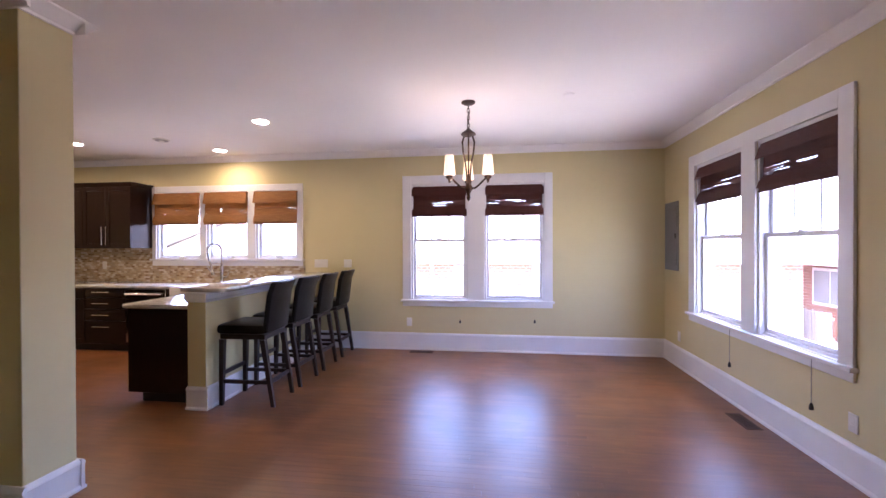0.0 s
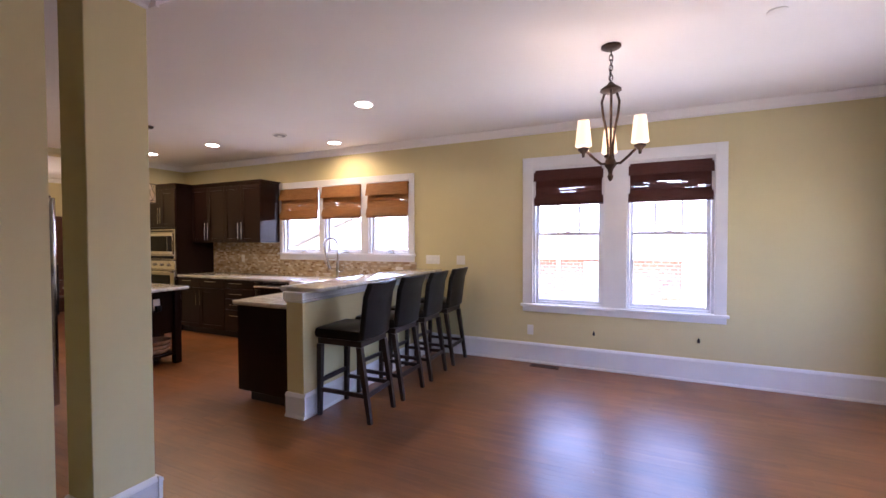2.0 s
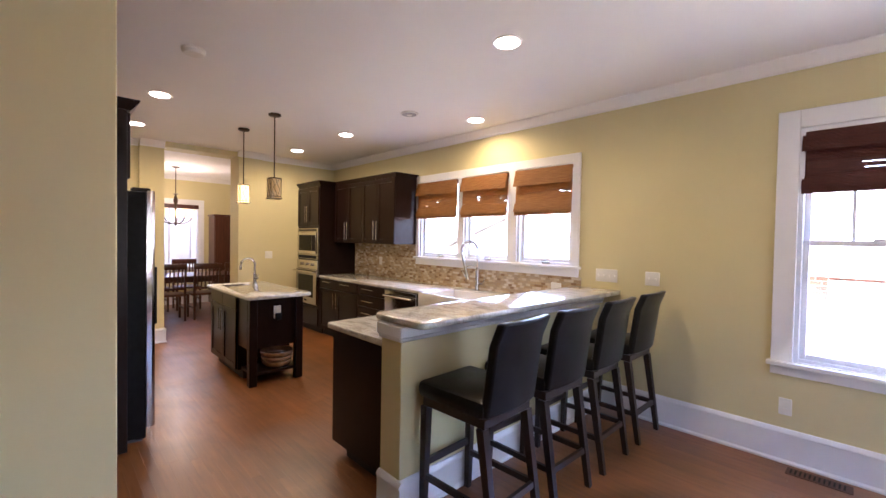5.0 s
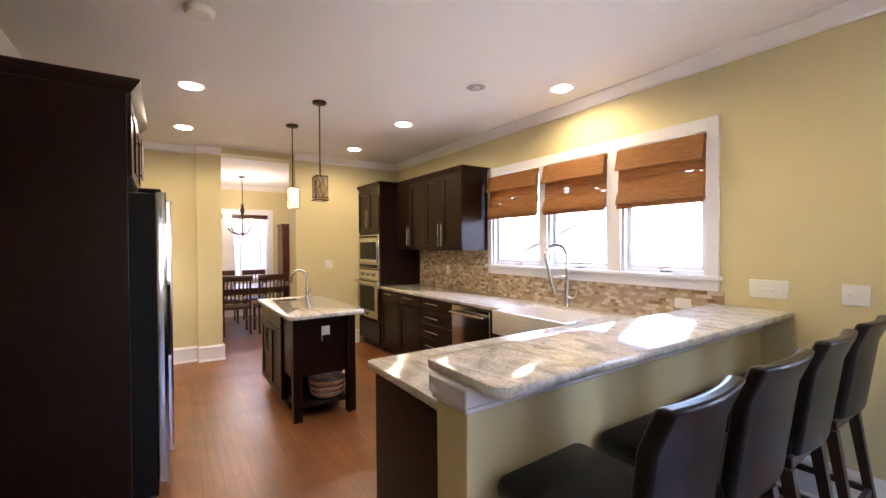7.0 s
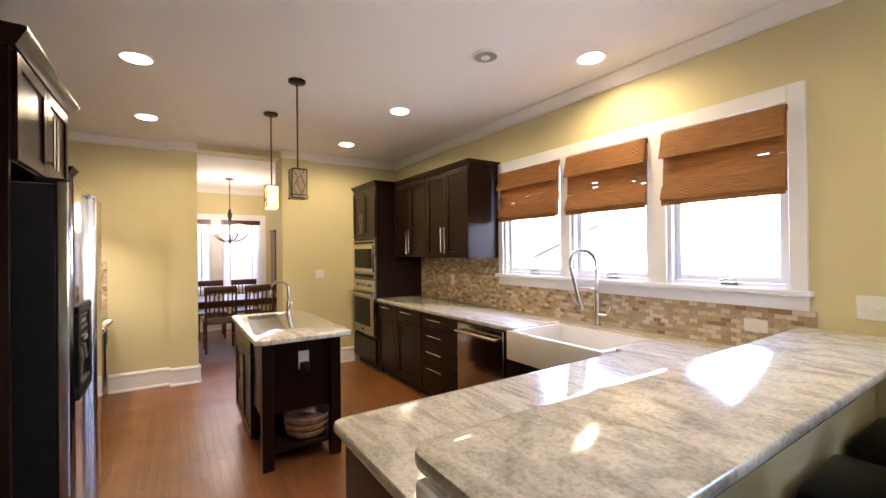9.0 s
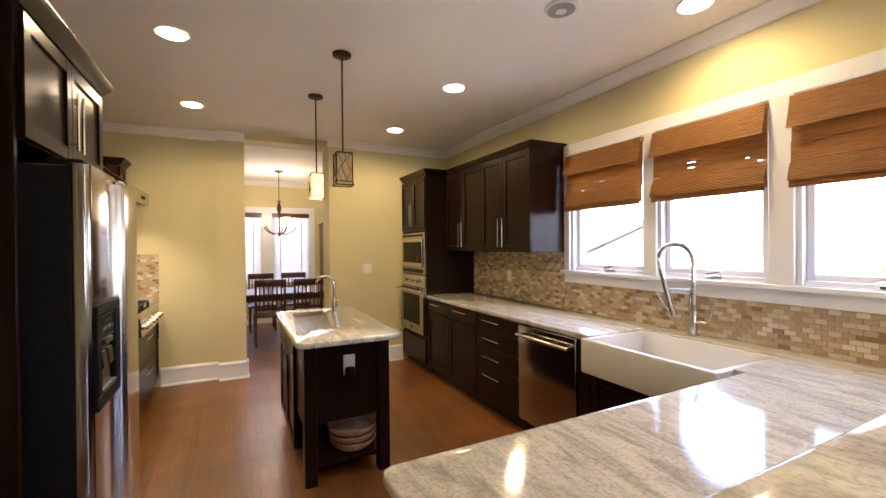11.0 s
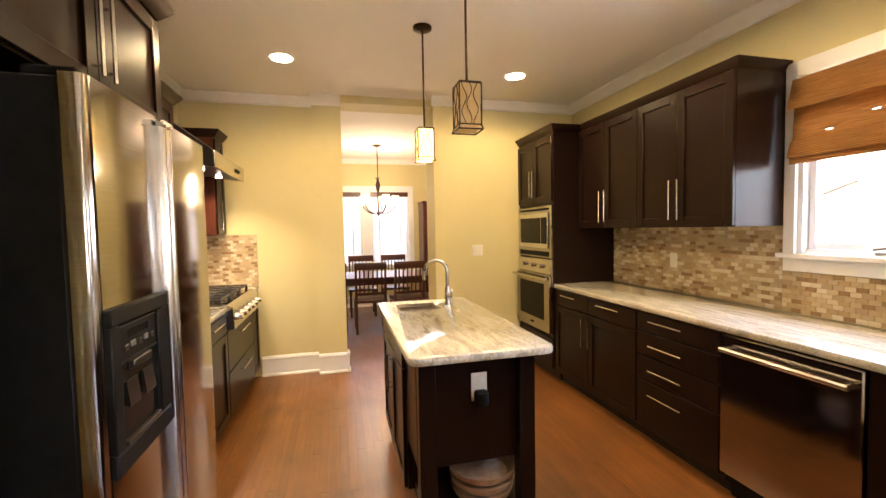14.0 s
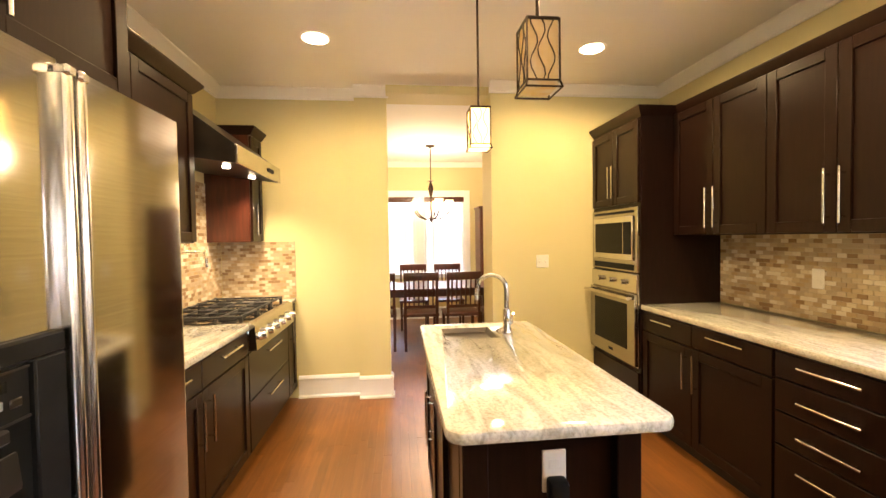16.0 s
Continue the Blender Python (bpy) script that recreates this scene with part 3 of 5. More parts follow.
t = thing("wall_oven", (tm, TF, 0.43), "built-in stainless steel wall oven with three knobs", "oven")
part("body", Shape().box(TX0 + 0.012, TX1 - 0.012, TF - 0.02, TF - 0.001, 0.43, 1.135, 0.004), M_STEEL, t)
part("door", Shape().box(TX0 + 0.014, TX1 - 0.014, TF - 0.045, TF - 0.019, 0.44, 0.985, 0.005), M_STEEL, t)
part("window", Shape().box(TX0 + 0.10, TX1 - 0.12, TF - 0.0485, TF - 0.0445, 0.55, 0.90, 0.003), M_BLACKGLASS, t, "black glass oven window")
part("badge", Shape().box(tm - 0.03, tm + 0.03, TF - 0.048, TF - 0.0445, 0.485, 0.505), M_BLACK, t)
h = Shape().tube([(TX0 + 0.02, TF - 0.095, 0.955), (TX1 - 0.02, TF - 0.095, 0.955)], 0.013, 14)
for x in (TX0 + 0.05, TX1 - 0.05):
    h.box(x - 0.012, x + 0.012, TF - 0.1, TF - 0.044, 0.943, 0.967, 0.003)
part("handle", h, M_STEEL_H, t)
part("control_panel", Shape().box(TX0 + 0.014, TX1 - 0.014, TF - 0.03, TF - 0.019, 0.995, 1.13, 0.003), M_STEEL_H, t)
for x in (tm - 0.18, tm, tm + 0.18):
    part("knob", Shape().tube([(x, TF - 0.03, 1.065), (x, TF - 0.062, 1.065)], 0.021, 16), M_STEEL_H, t)

# wall cabinets on the window wall
UF = 6.215
gU = sx(UF, "N")
for x0, x1, mid in ((-7.355, -6.58, -6.97), (-6.578, -5.80, -6.205)):
    t = thing("wall_cabinet", ((x0 + x1) / 2, 6.4, 1.42), "espresso wall cabinet with two shaker doors", "cabinet", KITCHEN)
    part("body", Shape().box(x0, x1, UF, N - 0.004, 1.42, 2.31), M_WOOD_V, t)
    c = Shape()
    cornice(c, x0, x1, UF, N - 0.004, 2.31, "s" if x0 < -7 else "se", 0.045, 0.03)
    part("cornice", c, M_WOOD_V, t)
    front(t, gU, x0, mid, 1.425, 2.305, "door", ("v", mid - 0.035, 1.47, 1.73))
    front(t, gU, mid, x1, 1.425, 2.305, "door", ("v", mid + 0.035, 1.47, 1.73))

# peninsula cabinet, half wall and worktops
t = thing("peninsula_cabinet", (-3.65, 5.1, 0), "espresso peninsula base cabinet with a plain end panel", "cabinet", KITCHEN)
part("body", Shape().box(-3.985, -3.34, 4.345, CF, 0.1, CB), M_WOOD_V, t)
part("toe_kick", Shape().box(-3.90, -3.34, 4.39, CF, 0, 0.1), M_TOE, t)
part("end_panel", Shape().box(-3.99, -3.338, 4.327, 4.344, 0.1, CB, 0.003), M_WOOD_V, t)
gP = sx(-3.985, "W")
for y0, y1 in ((4.36, 4.86), (4.86, 5.39), (5.39, 5.92)):
    front(t, gP, y0, y1, 0.105, CB - 0.005, "door", ("v", y1 - 0.05, 0.6, 0.83))

structure("half_wall", Shape().box(-3.335, -3.155, 4.265, N, 0, 1.03, 0.004), M_WALL, "beige painted half wall carrying the raised bar", "wall")
bb = Shape()
base_run(bb, "y", 4.265, N, -3.155, 1, 0.20)
base_run(bb, "x", -3.335, -3.125, 4.265, -1, 0.20)
structure("baseboard", bb, M_WHITE, "white painted base round the half wall", "baseboard")
tr = Shape().box(-3.355, -3.135, 4.243, N, 0.965, 1.032, 0.006).box(-3.347, -3.143, 4.253, N, 0.945, 0.966, 0.004)
structure("trim", tr, M_WHITE, "white painted trim under the bar top", "trim")

bar = Shape()
slab(bar, -3.425, -2.985, 4.258, N - 0.003, 1.034, 1.072, 0.06, 0.012, (1, 1, 0, 0))
solo("bar_counter", bar, M_GRANITE_BAR, "polished cream and grey granite raised bar top", "worktop")
low = Shape()
slab(low, -4.04, -3.337, 4.29, 5.985, 0.876, 0.914, 0.05, 0.012, (1, 0, 0, 0))
low.box(-7.358, -4.912, 5.935, N - 0.003, 0.876, 0.914, 0.01)
low.box(-4.913, -4.10, 6.43, N - 0.003, 0.876, 0.9138, 0.004)
low.box(-4.10, -3.337, 5.984, N - 0.003, 0.876, 0.9139, 0.004)
solo("worktop", low, M_GRANITE, "polished cream and grey veined granite worktop", "worktop")

# farmhouse sink
t = thing("farmhouse_sink", (-4.49, 6.1, 0.66), "white fireclay farmhouse sink with a deep apron", "sink")
sk = Shape().box(-4.91, -4.105, 5.865, 5.905, 0.697, 0.908, 0.012).box(-4.91, -4.105, 6.39, 6.43, 0.697, 0.905, 0.008)
sk.box(-4.91, -4.87, 5.9, 6.395, 0.697, 0.905, 0.008).box(-4.145, -4.105, 5.9, 6.395, 0.697, 0.905, 0.008).box(-4.872, -4.14, 5.9, 6.395, 0.697, 0.715)
part("basin", sk, M_PORCELAIN, t)
part("drain", Shape().turned(-4.49, 6.15, [(0.045, 0.714), (0.045, 0.719), (0.02, 0.717)]), M_STEEL_H, t)

# spring kitchen tap, its spout swung to one side
FX, FY = -4.605, 6.50
t = thing("kitchen_tap", (FX, FY, 0.914), "tall brushed nickel spring kitchen tap with a docked spray wand", "tap")


def swung(r, z, turn=212):
    return (FX + r * math.cos(radians(turn)), FY + r * math.sin(radians(turn)), z)


part("base", Shape().turned(FX, FY, [(0.032, 0.9145), (0.032, 0.924), (0.024, 0.93), (0.024, 1.13), (0.019, 1.14), (0.019, 1.17), (0.012, 1.175)]), M_STEEL_H, t)
hook = [swung(0, 1.16), swung(0, 1.25), swung(0.0, 1.36)] + [swung(0.095 - 0.095 * math.cos(radians(a)), 1.38 + 0.10 * math.sin(radians(a))) for a in range(10, 171, 16)] + [swung(0.188, 1.36), swung(0.178, 1.32)]
part("hose", Shape().tube(hook, 0.009, 10), M_STEEL_H, t)
coil = []
TURNS = 58
for k in range(TURNS * 9):
    u = k / (TURNS * 9 - 1) * (len(hook) - 1)
    i = min(int(u), len(hook) - 2)
    p = Vector(hook[i]).lerp(Vector(hook[i + 1]), u - i)
    dv = (Vector(hook[i + 1]) - Vector(hook[i])).normalized()
    sd = Vector((-math.sin(radians(212)), math.cos(radians(212)), 0))
    up = dv.cross(sd)
    a = k * 2 * math.pi / 9
    coil.append(p + (sd * math.cos(a) + up * math.sin(a)) * 0.0145)
part("spring", Shape().tube(coil, 0.0036, 5), M_STEEL_H, t)
part("spray_wand", Shape().tube([swung(0.18, 1.33), swung(0.15, 1.20), swung(0.125, 1.10)], 0.014, 14, 0.017), M_STEEL_H, t)
part("spray_head", Shape().tube([swung(0.125, 1.10), swung(0.118, 1.07), swung(0.108, 1.03)], 0.019, 14, 0.026), M_STEEL_H, t)
part("spray_trigger", Shape().tube([swung(0.13, 1.06), swung(0.165, 1.11), swung(0.20, 1.17)], 0.009, 10, 0.006), M_STEEL_H, t)
part("holder_arm", Shape().tube([swung(0, 1.19), swung(0.07, 1.195), swung(0.148, 1.19)], 0.008), M_STEEL_H, t)
part("lever", Shape().tube([(FX + 0.02, FY, 1.0), (FX + 0.085, FY, 1.0)], 0.013, 12).tube([(FX + 0.08, FY, 1.0), (FX + 0.10, FY, 1.03), (FX + 0.115, FY, 1.075)], 0.007), M_STEEL_H, t)

# ---- south run: fridge, cabinets, range top, hood ----
gF = sx(3.30, "S")
t = thing("fridge_cabinet", (-5.42, 2.95, 0), "espresso surround and cabinet over the refrigerator", "cabinet", KITCHEN)
part("side_panel", Shape().box(-4.955, -4.93, S + 0.003, 3.30, 0, 2.33, 0.002), M_WOOD_V, t)
part("body", Shape().box(-5.93, -4.956, S + 0.003, 3.30, 1.87, 2.33), M_WOOD_V, t)
part("side_panel", Shape().box(-5.93, -5.912, S + 0.003, 3.30, 0, 1.87, 0.002), M_WOOD_V, t)
c = Shape()
cornice(c, -5.93, -4.93, S + 0.003, 3.32, 2.33, "new")
part("cornice", c, M_WOOD_V, t)
front(t, gF, -5.925, -5.44, 1.875, 2.32, "door", ("v", -5.475, 1.92, 2.18))
front(t, gF, -5.44, -4.96, 1.875, 2.32, "door", ("v", -5.405, 1.92, 2.18))

FRX0, FRX1, FRS = -5.905, -5.04, -5.44
t = thing("refrigerator", (-5.44, 3.0, 0), "stainless side-by-side refrigerator with a black water dispenser", "refrigerator")
part("body", Shape().box(FRX0, FRX1, S + 0.03, 3.42, 0.03, 1.80, 0.006), M_BLACK, t, "black textured side")
for x0, x1, side in ((FRS + 0.004, FRX1, 1), (FRX0, FRS - 0.004, -1)):
    pts = [(x0, 3.424), (x1, 3.424)] + arc(x1 - 0.022, 3.453, 0.022, 0, 90, 6) + arc(x0 + 0.022, 3.453, 0.022, 90, 180, 6)
    d = part("door", Shape().prism(pts, "z", 0.10, 1.808, True), M_STEEL, t, "brushed stainless steel door")
    hx = FRS + side * 0.019
    pr = [(hx - 0.013, 3.474)] + [(hx - 0.013, 3.486)] + arc(hx, 3.490, 0.013, 170, 10, 8) + [(hx + 0.013, 3.474)]
    hd = Shape().prism(pr, "z", 0.13, 1.778, True)
    hd.box(hx - 0.014, hx + 0.014, 3.474, 3.506, 1.773, 1.798, 0.006).box(hx - 0.014, hx + 0.014, 3.474, 3.506, 0.11, 0.135, 0.006)
    part("handle", hd, M_STEEL_H, d, "full-height rounded steel handle")
disp = Shape()
DX0, DX1, DZ0, DZ1 = -5.40, -5.06, 0.84, 1.258
RX0, RX1, RZ0, RZ1 = -5.325, -5.105, 0.90, 1.215
disp.box(DX0, DX1, 3.47, 3.490, RZ1, DZ1, 0.005).box(DX0, DX1, 3.47, 3.490, DZ0, RZ0, 0.005)
disp.box(DX0, RX0, 3.47, 3.4895, RZ0, RZ1, 0.004).box(RX1, DX1, 3.47, 3.4895, RZ0, RZ1, 0.004)
part("dispenser_frame", disp, M_BLACK, t, "black dispenser surround")
part("dispenser_recess", Shape().box(RX0, RX1, 3.4755, 3.477, RZ0, RZ1), M_BLACKGLASS, t)
ctl = Shape().box(RX0 + 0.004, RX1 - 0.004, 3.4765, 3.482, 1.115, 1.208, 0.002)
part("dispenser_panel", ctl, M_BLACK, t)
part("panel_border", Shape().box(RX0 + 0.004, RX1 - 0.004, 3.482, 3.4835, 1.112, 1.117).box(RX0 + 0.004, RX1 - 0.004, 3.482, 3.4835, 1.204, 1.208), M_DARK_STEEL, t)
for k in range(5):
    x = RX0 + 0.035 + k * 0.037
    part("button", Shape().box(x - 0.012, x + 0.012, 3.4815, 3.486, 1.14 + 0.004 * (k % 2), 1.156 + 0.004 * (k % 2), 0.003), M_PANEL if k % 2 else M_DARK_STEEL, t)
part("display", Shape().box(RX0 + 0.05, RX1 - 0.05, 3.4815, 3.4835, 1.172, 1.192, 0.001), M_BLACKGLASS, t)
part("dispenser_spout", Shape().box(-5.27, -5.16, 3.476, 3.492, 1.085, 1.110, 0.004), M_DARK_STEEL, t)
for x in (-5.26, -5.165):
    part("dispenser_paddle", Shape().prism([(3.4765, 1.06), (3.4765, 1.0), (3.487, 0.992), (3.489, 1.0), (3.482, 1.06)], "x", x - 0.03, x + 0.03), M_DARK_STEEL, t)
part("drip_tray", Shape().box(RX0 + 0.01, RX1 - 0.01, 3.4765, 3.491, RZ0, RZ0 + 0.014, 0.002), M_DARK_STEEL, t)
part("grille", Shape().box(FRX0 + 0.01, FRX1 - 0.01, 3.36, 3.42, 0.02, 0.095, 0.004), M_BLACK, t)
for x in (FRX0 + 0.06, FRX1 - 0.06):
    part("hinge_cover", Shape().box(x - 0.04, x + 0.04, 3.34, 3.45, 1.802, 1.828, 0.006), M_BLACK, t)
    part("foot", Shape().box(x - 0.03, x + 0.03, 3.3, 3.41, 0, 0.03, 0.004), M_PANEL, t)

SF = 3.215
gS = sx(SF, "S")


def south_unit(x0, x1, label, top=CB):
    t = thing("base_cabinet", ((x0 + x1) / 2, S + 0.3, 0), label, "cabinet", KITCHEN)
    part("body", Shape().box(x0, x1, S + 0.003, SF, 0.1, top), M_WOOD_V, t)
    part("toe_kick", Shape().box(x0, x1, SF - 0.08, SF - 0.06, 0, 0.1), M_TOE, t)
    return t


t = south_unit(-7.135, -5.935, "espresso base cabinet with drawers over doors")
for x0, x1, hx in ((-6.53, -5.94, -6.48), (-7.13, -6.53, -6.58)):
    front(t, gS, x0, x1, 0.73, 0.87, "drawer", ("h", 0.83, (x0 + x1) / 2 - 0.13, (x0 + x1) / 2 + 0.13), name="drawer")
    front(t, gS, x0, x1, 0.105, 0.727, "door", ("v", hx, 0.46, 0.69))
t = south_unit(-8.055, -7.137, "espresso base cabinet with two wide drawers below the range top", 0.74)
for z0, z1 in ((0.43, 0.735), (0.105, 0.427)):
    front(t, gS, -8.05, -7.142, z0, z1, "drawer", ("h", z1 - 0.07, -7.75, -7.45), name="drawer")
t = south_unit(-8.325, -8.057, "narrow espresso base cabinet beside the range top")
front(t, gS, -8.32, -8.06, 0.105, 0.87, "door", ("v", -8.10, 0.56, 0.80))
wt = Shape().box(-7.135, -5.935, S + 0.003, 3.245, 0.876, 0.914, 0.01)
solo("worktop", wt, M_GRANITE, "polished granite worktop beside the range top", "worktop")
wt = Shape().box(-8.326, -8.057, S + 0.003, 3.245, 0.876, 0.914, 0.01)
solo("worktop", wt, M_GRANITE, "narrow polished granite worktop at the wall", "worktop")

t = thing("gas_stove", (-7.6, 2.9, 0.74), "stainless gas range top with cast iron grates and knobs", "stove")
part("body", Shape().box(-8.052, -7.139, S + 0.01, 3.24, 0.745, 0.925, 0.006), M_STEEL, t)
pts = [(3.24, 0.745), (3.285, 0.75), (3.275, 0.905), (3.24, 0.925)]
part("control_panel", Shape().prism(pts, "x", -8.052, -7.139), M_STEEL, t)
for i in range(6):
    x = -7.22 - i * 0.15
    part("knob", Shape().tube([(x, 3.278, 0.825), (x, 3.29, 0.826), (x, 3.325, 0.829)], 0.03, 16, 0.022), M_STEEL_H, t)
for i in range(3):
    x0 = -8.04 + i * 0.302
    gr = Shape()
    for x in (x0 + 0.01, x0 + 0.15, x0 + 0.285):
        gr.beam((x, 2.68, 0.955), (x, 2.68, 0.97), 0.014, 0.02)
        gr.box(x - 0.007, x + 0.007, 2.68, 3.2, 0.952, 0.966, 0.003)
    for y in (2.68, 2.81, 2.94, 3.07, 3.19):
        gr.box(x0 + 0.005, x0 + 0.29, y - 0.007, y + 0.007, 0.953, 0.967, 0.003)
    for x in (x0 + 0.012, x0 + 0.283):
        for y in (2.69, 3.19):
            gr.box(x - 0.01, x + 0.01, y - 0.01, y + 0.01, 0.924, 0.954)
    part("grate", gr, M_IRON, t)
    for y in (2.80, 3.06):
        part("burner", Shape().turned(x0 + 0.148, y, [(0.055, 0.925), (0.055, 0.935), (0.04, 0.94), (0.04, 0.948), (0.02, 0.95)]), M_IRON, t)

UB = 2.955
gB = sx(UB, "S")
t = thing("wall_cabinet", (-6.53, 2.77, 1.42), "espresso wall cabinet with shaker doors beside the hood", "cabinet", KITCHEN)
part("body", Shape().box(-7.10, -5.933, S + 0.003, UB, 1.42, 2.30), M_WOOD_V, t)
c = Shape()
cornice(c, -7.10, -5.933, S + 0.003, UB + 0.02, 2.30, "nw")
part("cornice", c, M_WOOD_V, t)
front(t, gB, -7.095, -6.52, 1.425, 2.295, "door", ("v", -6.56, 1.47, 1.73))
front(t, gB, -6.52, -5.94, 1.425, 2.295, "door", ("v", -6.48, 1.47, 1.73))
t = thing("wall_cabinet", (-8.19, 2.77, 1.42), "narrow espresso wall cabinet at the corner", "cabinet", KITCHEN)
part("body", Shape().box(-8.327, -8.06, S + 0.003, UB, 1.42, 2.30), M_CHERRY, t)
c = Shape()
cornice(c, -8.327, -8.06, S + 0.003, UB + 0.02, 2.30, "ne")
part("cornice", c, M_WOOD_V, t)
front(t, gB, -8.325, -8.062, 1.425, 2.295, "door", ("v", -8.10, 1.47, 1.73))

t = thing("range_hood", (-7.6, 2.9, 1.85), "wide dark hood with a stainless front lip and two lamps", "hood")
# Canopy of steel; the dark room it mirrors is put into its colour.
pts = [(S + 0.003, 1.985), (3.19, 1.905), (3.19, 2.022), (S + 0.003, 2.46)]
part("canopy", Shape().prism(pts, "x", -8.055, -7.135), M_DARK_STEEL, t)
part("lip", Shape().box(-8.057, -7.133, 3.188, 3.205, 1.903, 2.022, 0.004), M_STEEL_H, t)
part("switch", Shape().box(-7.85, -7.72, 3.204, 3.212, 1.945, 1.975, 0.002), M_BLACK, t)
for x in (-7.84, -7.36):
    part("lamp", Shape().turned(x, 3.05, [(0.022, 1.912), (0.022, 1.94)]), M_CAN, t)
    lp = new("hood_lamp", bpy.data.lights.new("hood_lamp", "SPOT"))
    lp.data.energy, lp.data.color, lp.data.spot_size, lp.data.spot_blend, lp.data.shadow_soft_size = 1.1, WARM_SOFT, radians(140), 0.8, 0.03
    lp.location = (x, 3.05, 1.895)

# pot filler over the range
t = thing("pot_filler", (-7.6, S, 1.3), "wall-mounted folding brushed nickel pot filler", "tap")
part("flange", Shape().tube([(-7.55, S + 0.012, 1.36), (-7.55, S + 0.03, 1.36)], 0.032, 14), M_STEEL_H, t)
part("arm", Shape().tube([(-7.55, S + 0.02, 1.36), (-7.55, S + 0.08, 1.36), (-7.72, S + 0.14, 1.36), (-7.72, S + 0.14, 1.31)], 0.01), M_STEEL_H, t)
part("arm", Shape().tube([(-7.72, S + 0.14, 1.31), (-7.52, S + 0.24, 1.31), (-7.52, S + 0.24, 1.25)], 0.01), M_STEEL_H, t)
part("lever", Shape().tube([(-7.55, S + 0.08, 1.36), (-7.55, S + 0.08, 1.41), (-7.60, S + 0.08, 1.42)], 0.006), M_STEEL_H, t)

# ---- island ----
t = thing("kitchen_island", (-6.2, 4.6, 0), "espresso kitchen island with an open end shelf", "island", KITCHEN)
part("body", Shape().box(-6.88, -5.98, 4.335, 4.885, 0.1, 0.875), M_WOOD_V, t)
part("toe_kick", Shape().box(-6.84, -5.98, 4.39, 4.84, 0.0, 0.1), M_TOE, t)
part("end_panel", Shape().box(-5.70, -5.68, 4.37, 4.87, 0.37, 0.875, 0.002), M_WOOD_V, t)
part("apron", Shape().box(-5.98, -5.70, 4.335, 4.355, 0.37, 0.875, 0.002), M_WOOD_V, t)
part("apron", Shape().box(-5.98, -5.70, 4.865, 4.885, 0.37, 0.875, 0.002), M_WOOD_V, t)
part("bottom_board", Shape().box(-5.98, -5.70, 4.355, 4.865, 0.37, 0.39), M_WOOD_V, t)
part("shelf", Shape().box(-5.979, -5.66, 4.37, 4.87, 0.105, 0.135, 0.003), M_WOOD_V, t)
for y in (4.375, 4.845):
    part("leg", Shape().box(-5.715, -5.64, y - 0.038, y + 0.038, 0, 0.875, 0.004), M_WOOD_V, t)
gI = sx(4.335, "N")
for x0, x1, hx in ((-6.875, -6.43, -6.47), (-6.43, -5.985, -6.39)):
    front(t, gI, x0, x1, 0.73, 0.87, "drawer", name="drawer")
    front(t, gI, x0, x1, 0.105, 0.727, "door", ("v", hx, 0.46, 0.69))
PX0, PX1, PY0, PY1 = -6.87, -6.55, 4.40, 4.68
top = Shape()
slab(top, -6.95, -5.548, 4.282, 4.948, 0.876, 0.914, 0.055, 0.012)
island_top = solo("island_counter", top, M_GRANITE, "polished veined granite island top with rounded corners", "worktop")
cut_ob = new("cutter", Shape().box(PX0, PX1, PY0, PY1, 0.80, 1.0).mesh("cutter", M_GRANITE))
cut = island_top.modifiers.new("sink_cutout", "BOOLEAN")
cut.operation, cut.solver, cut.object = "DIFFERENCE", "EXACT", cut_ob
bpy.context.view_layer.update()
holed_mesh = bpy.data.meshes.new_from_object(island_top.evaluated_get(bpy.context.evaluated_depsgraph_get()))
island_top.modifiers.clear()
island_top.data = holed_mesh
bpy.data.objects.remove(cut_ob)
t = thing("prep_sink", (-6.71, 4.54, 0.70), "small undermounted stainless steel prep sink in the island", "sink")
w = 0.006
part("rim", Shape().box(PX0 - w, PX0 + 0.004, PY0, PY1, 0.862, 0.874).box(PX1 - 0.004, PX1 + w, PY0, PY1, 0.862, 0.874).box(PX0, PX1, PY0 - w, PY0 + 0.004, 0.862, 0.874).box(PX0, PX1, PY1 - 0.004, PY1 + w, 0.862, 0.874), M_STEEL_H, t)
tub = [(PX0, PY0), (PX1, PY0), (PX1, PY1), (PX0, PY1)]
low_tub = [(PX0 + 0.02, PY0 + 0.02), (PX1 - 0.02, PY0 + 0.02), (PX1 - 0.02, PY1 - 0.02), (PX0 + 0.02, PY1 - 0.02)]
# Shallow bowl and drain; the shade of a deeper basin is put into their dark colour.
bowl = Shape().add([(*p, 0.90) for p in tub] + [(*p, 0.8775) for p in low_tub], [(0, 1, 5, 4), (1, 2, 6, 5), (2, 3, 7, 6), (3, 0, 4, 7), (4, 5, 6, 7)])
part("basin", bowl, M_DARK_STEEL, t)
part("drain", Shape().turned(-6.71, 4.54, [(0.035, 0.8775), (0.035, 0.8795), (0.015, 0.8785)]), M_DARK_STEEL, t)
IX, IY = -6.66, 4.74
t = thing("island_tap", (IX, IY, 0.914), "brushed nickel gooseneck tap on the island", "tap")
part("base", Shape().turned(IX, IY, [(0.028, 0.9145), (0.028, 0.922), (0.020, 0.932), (0.020, 1.035), (0.014, 1.045)]), M_STEEL_H, t)
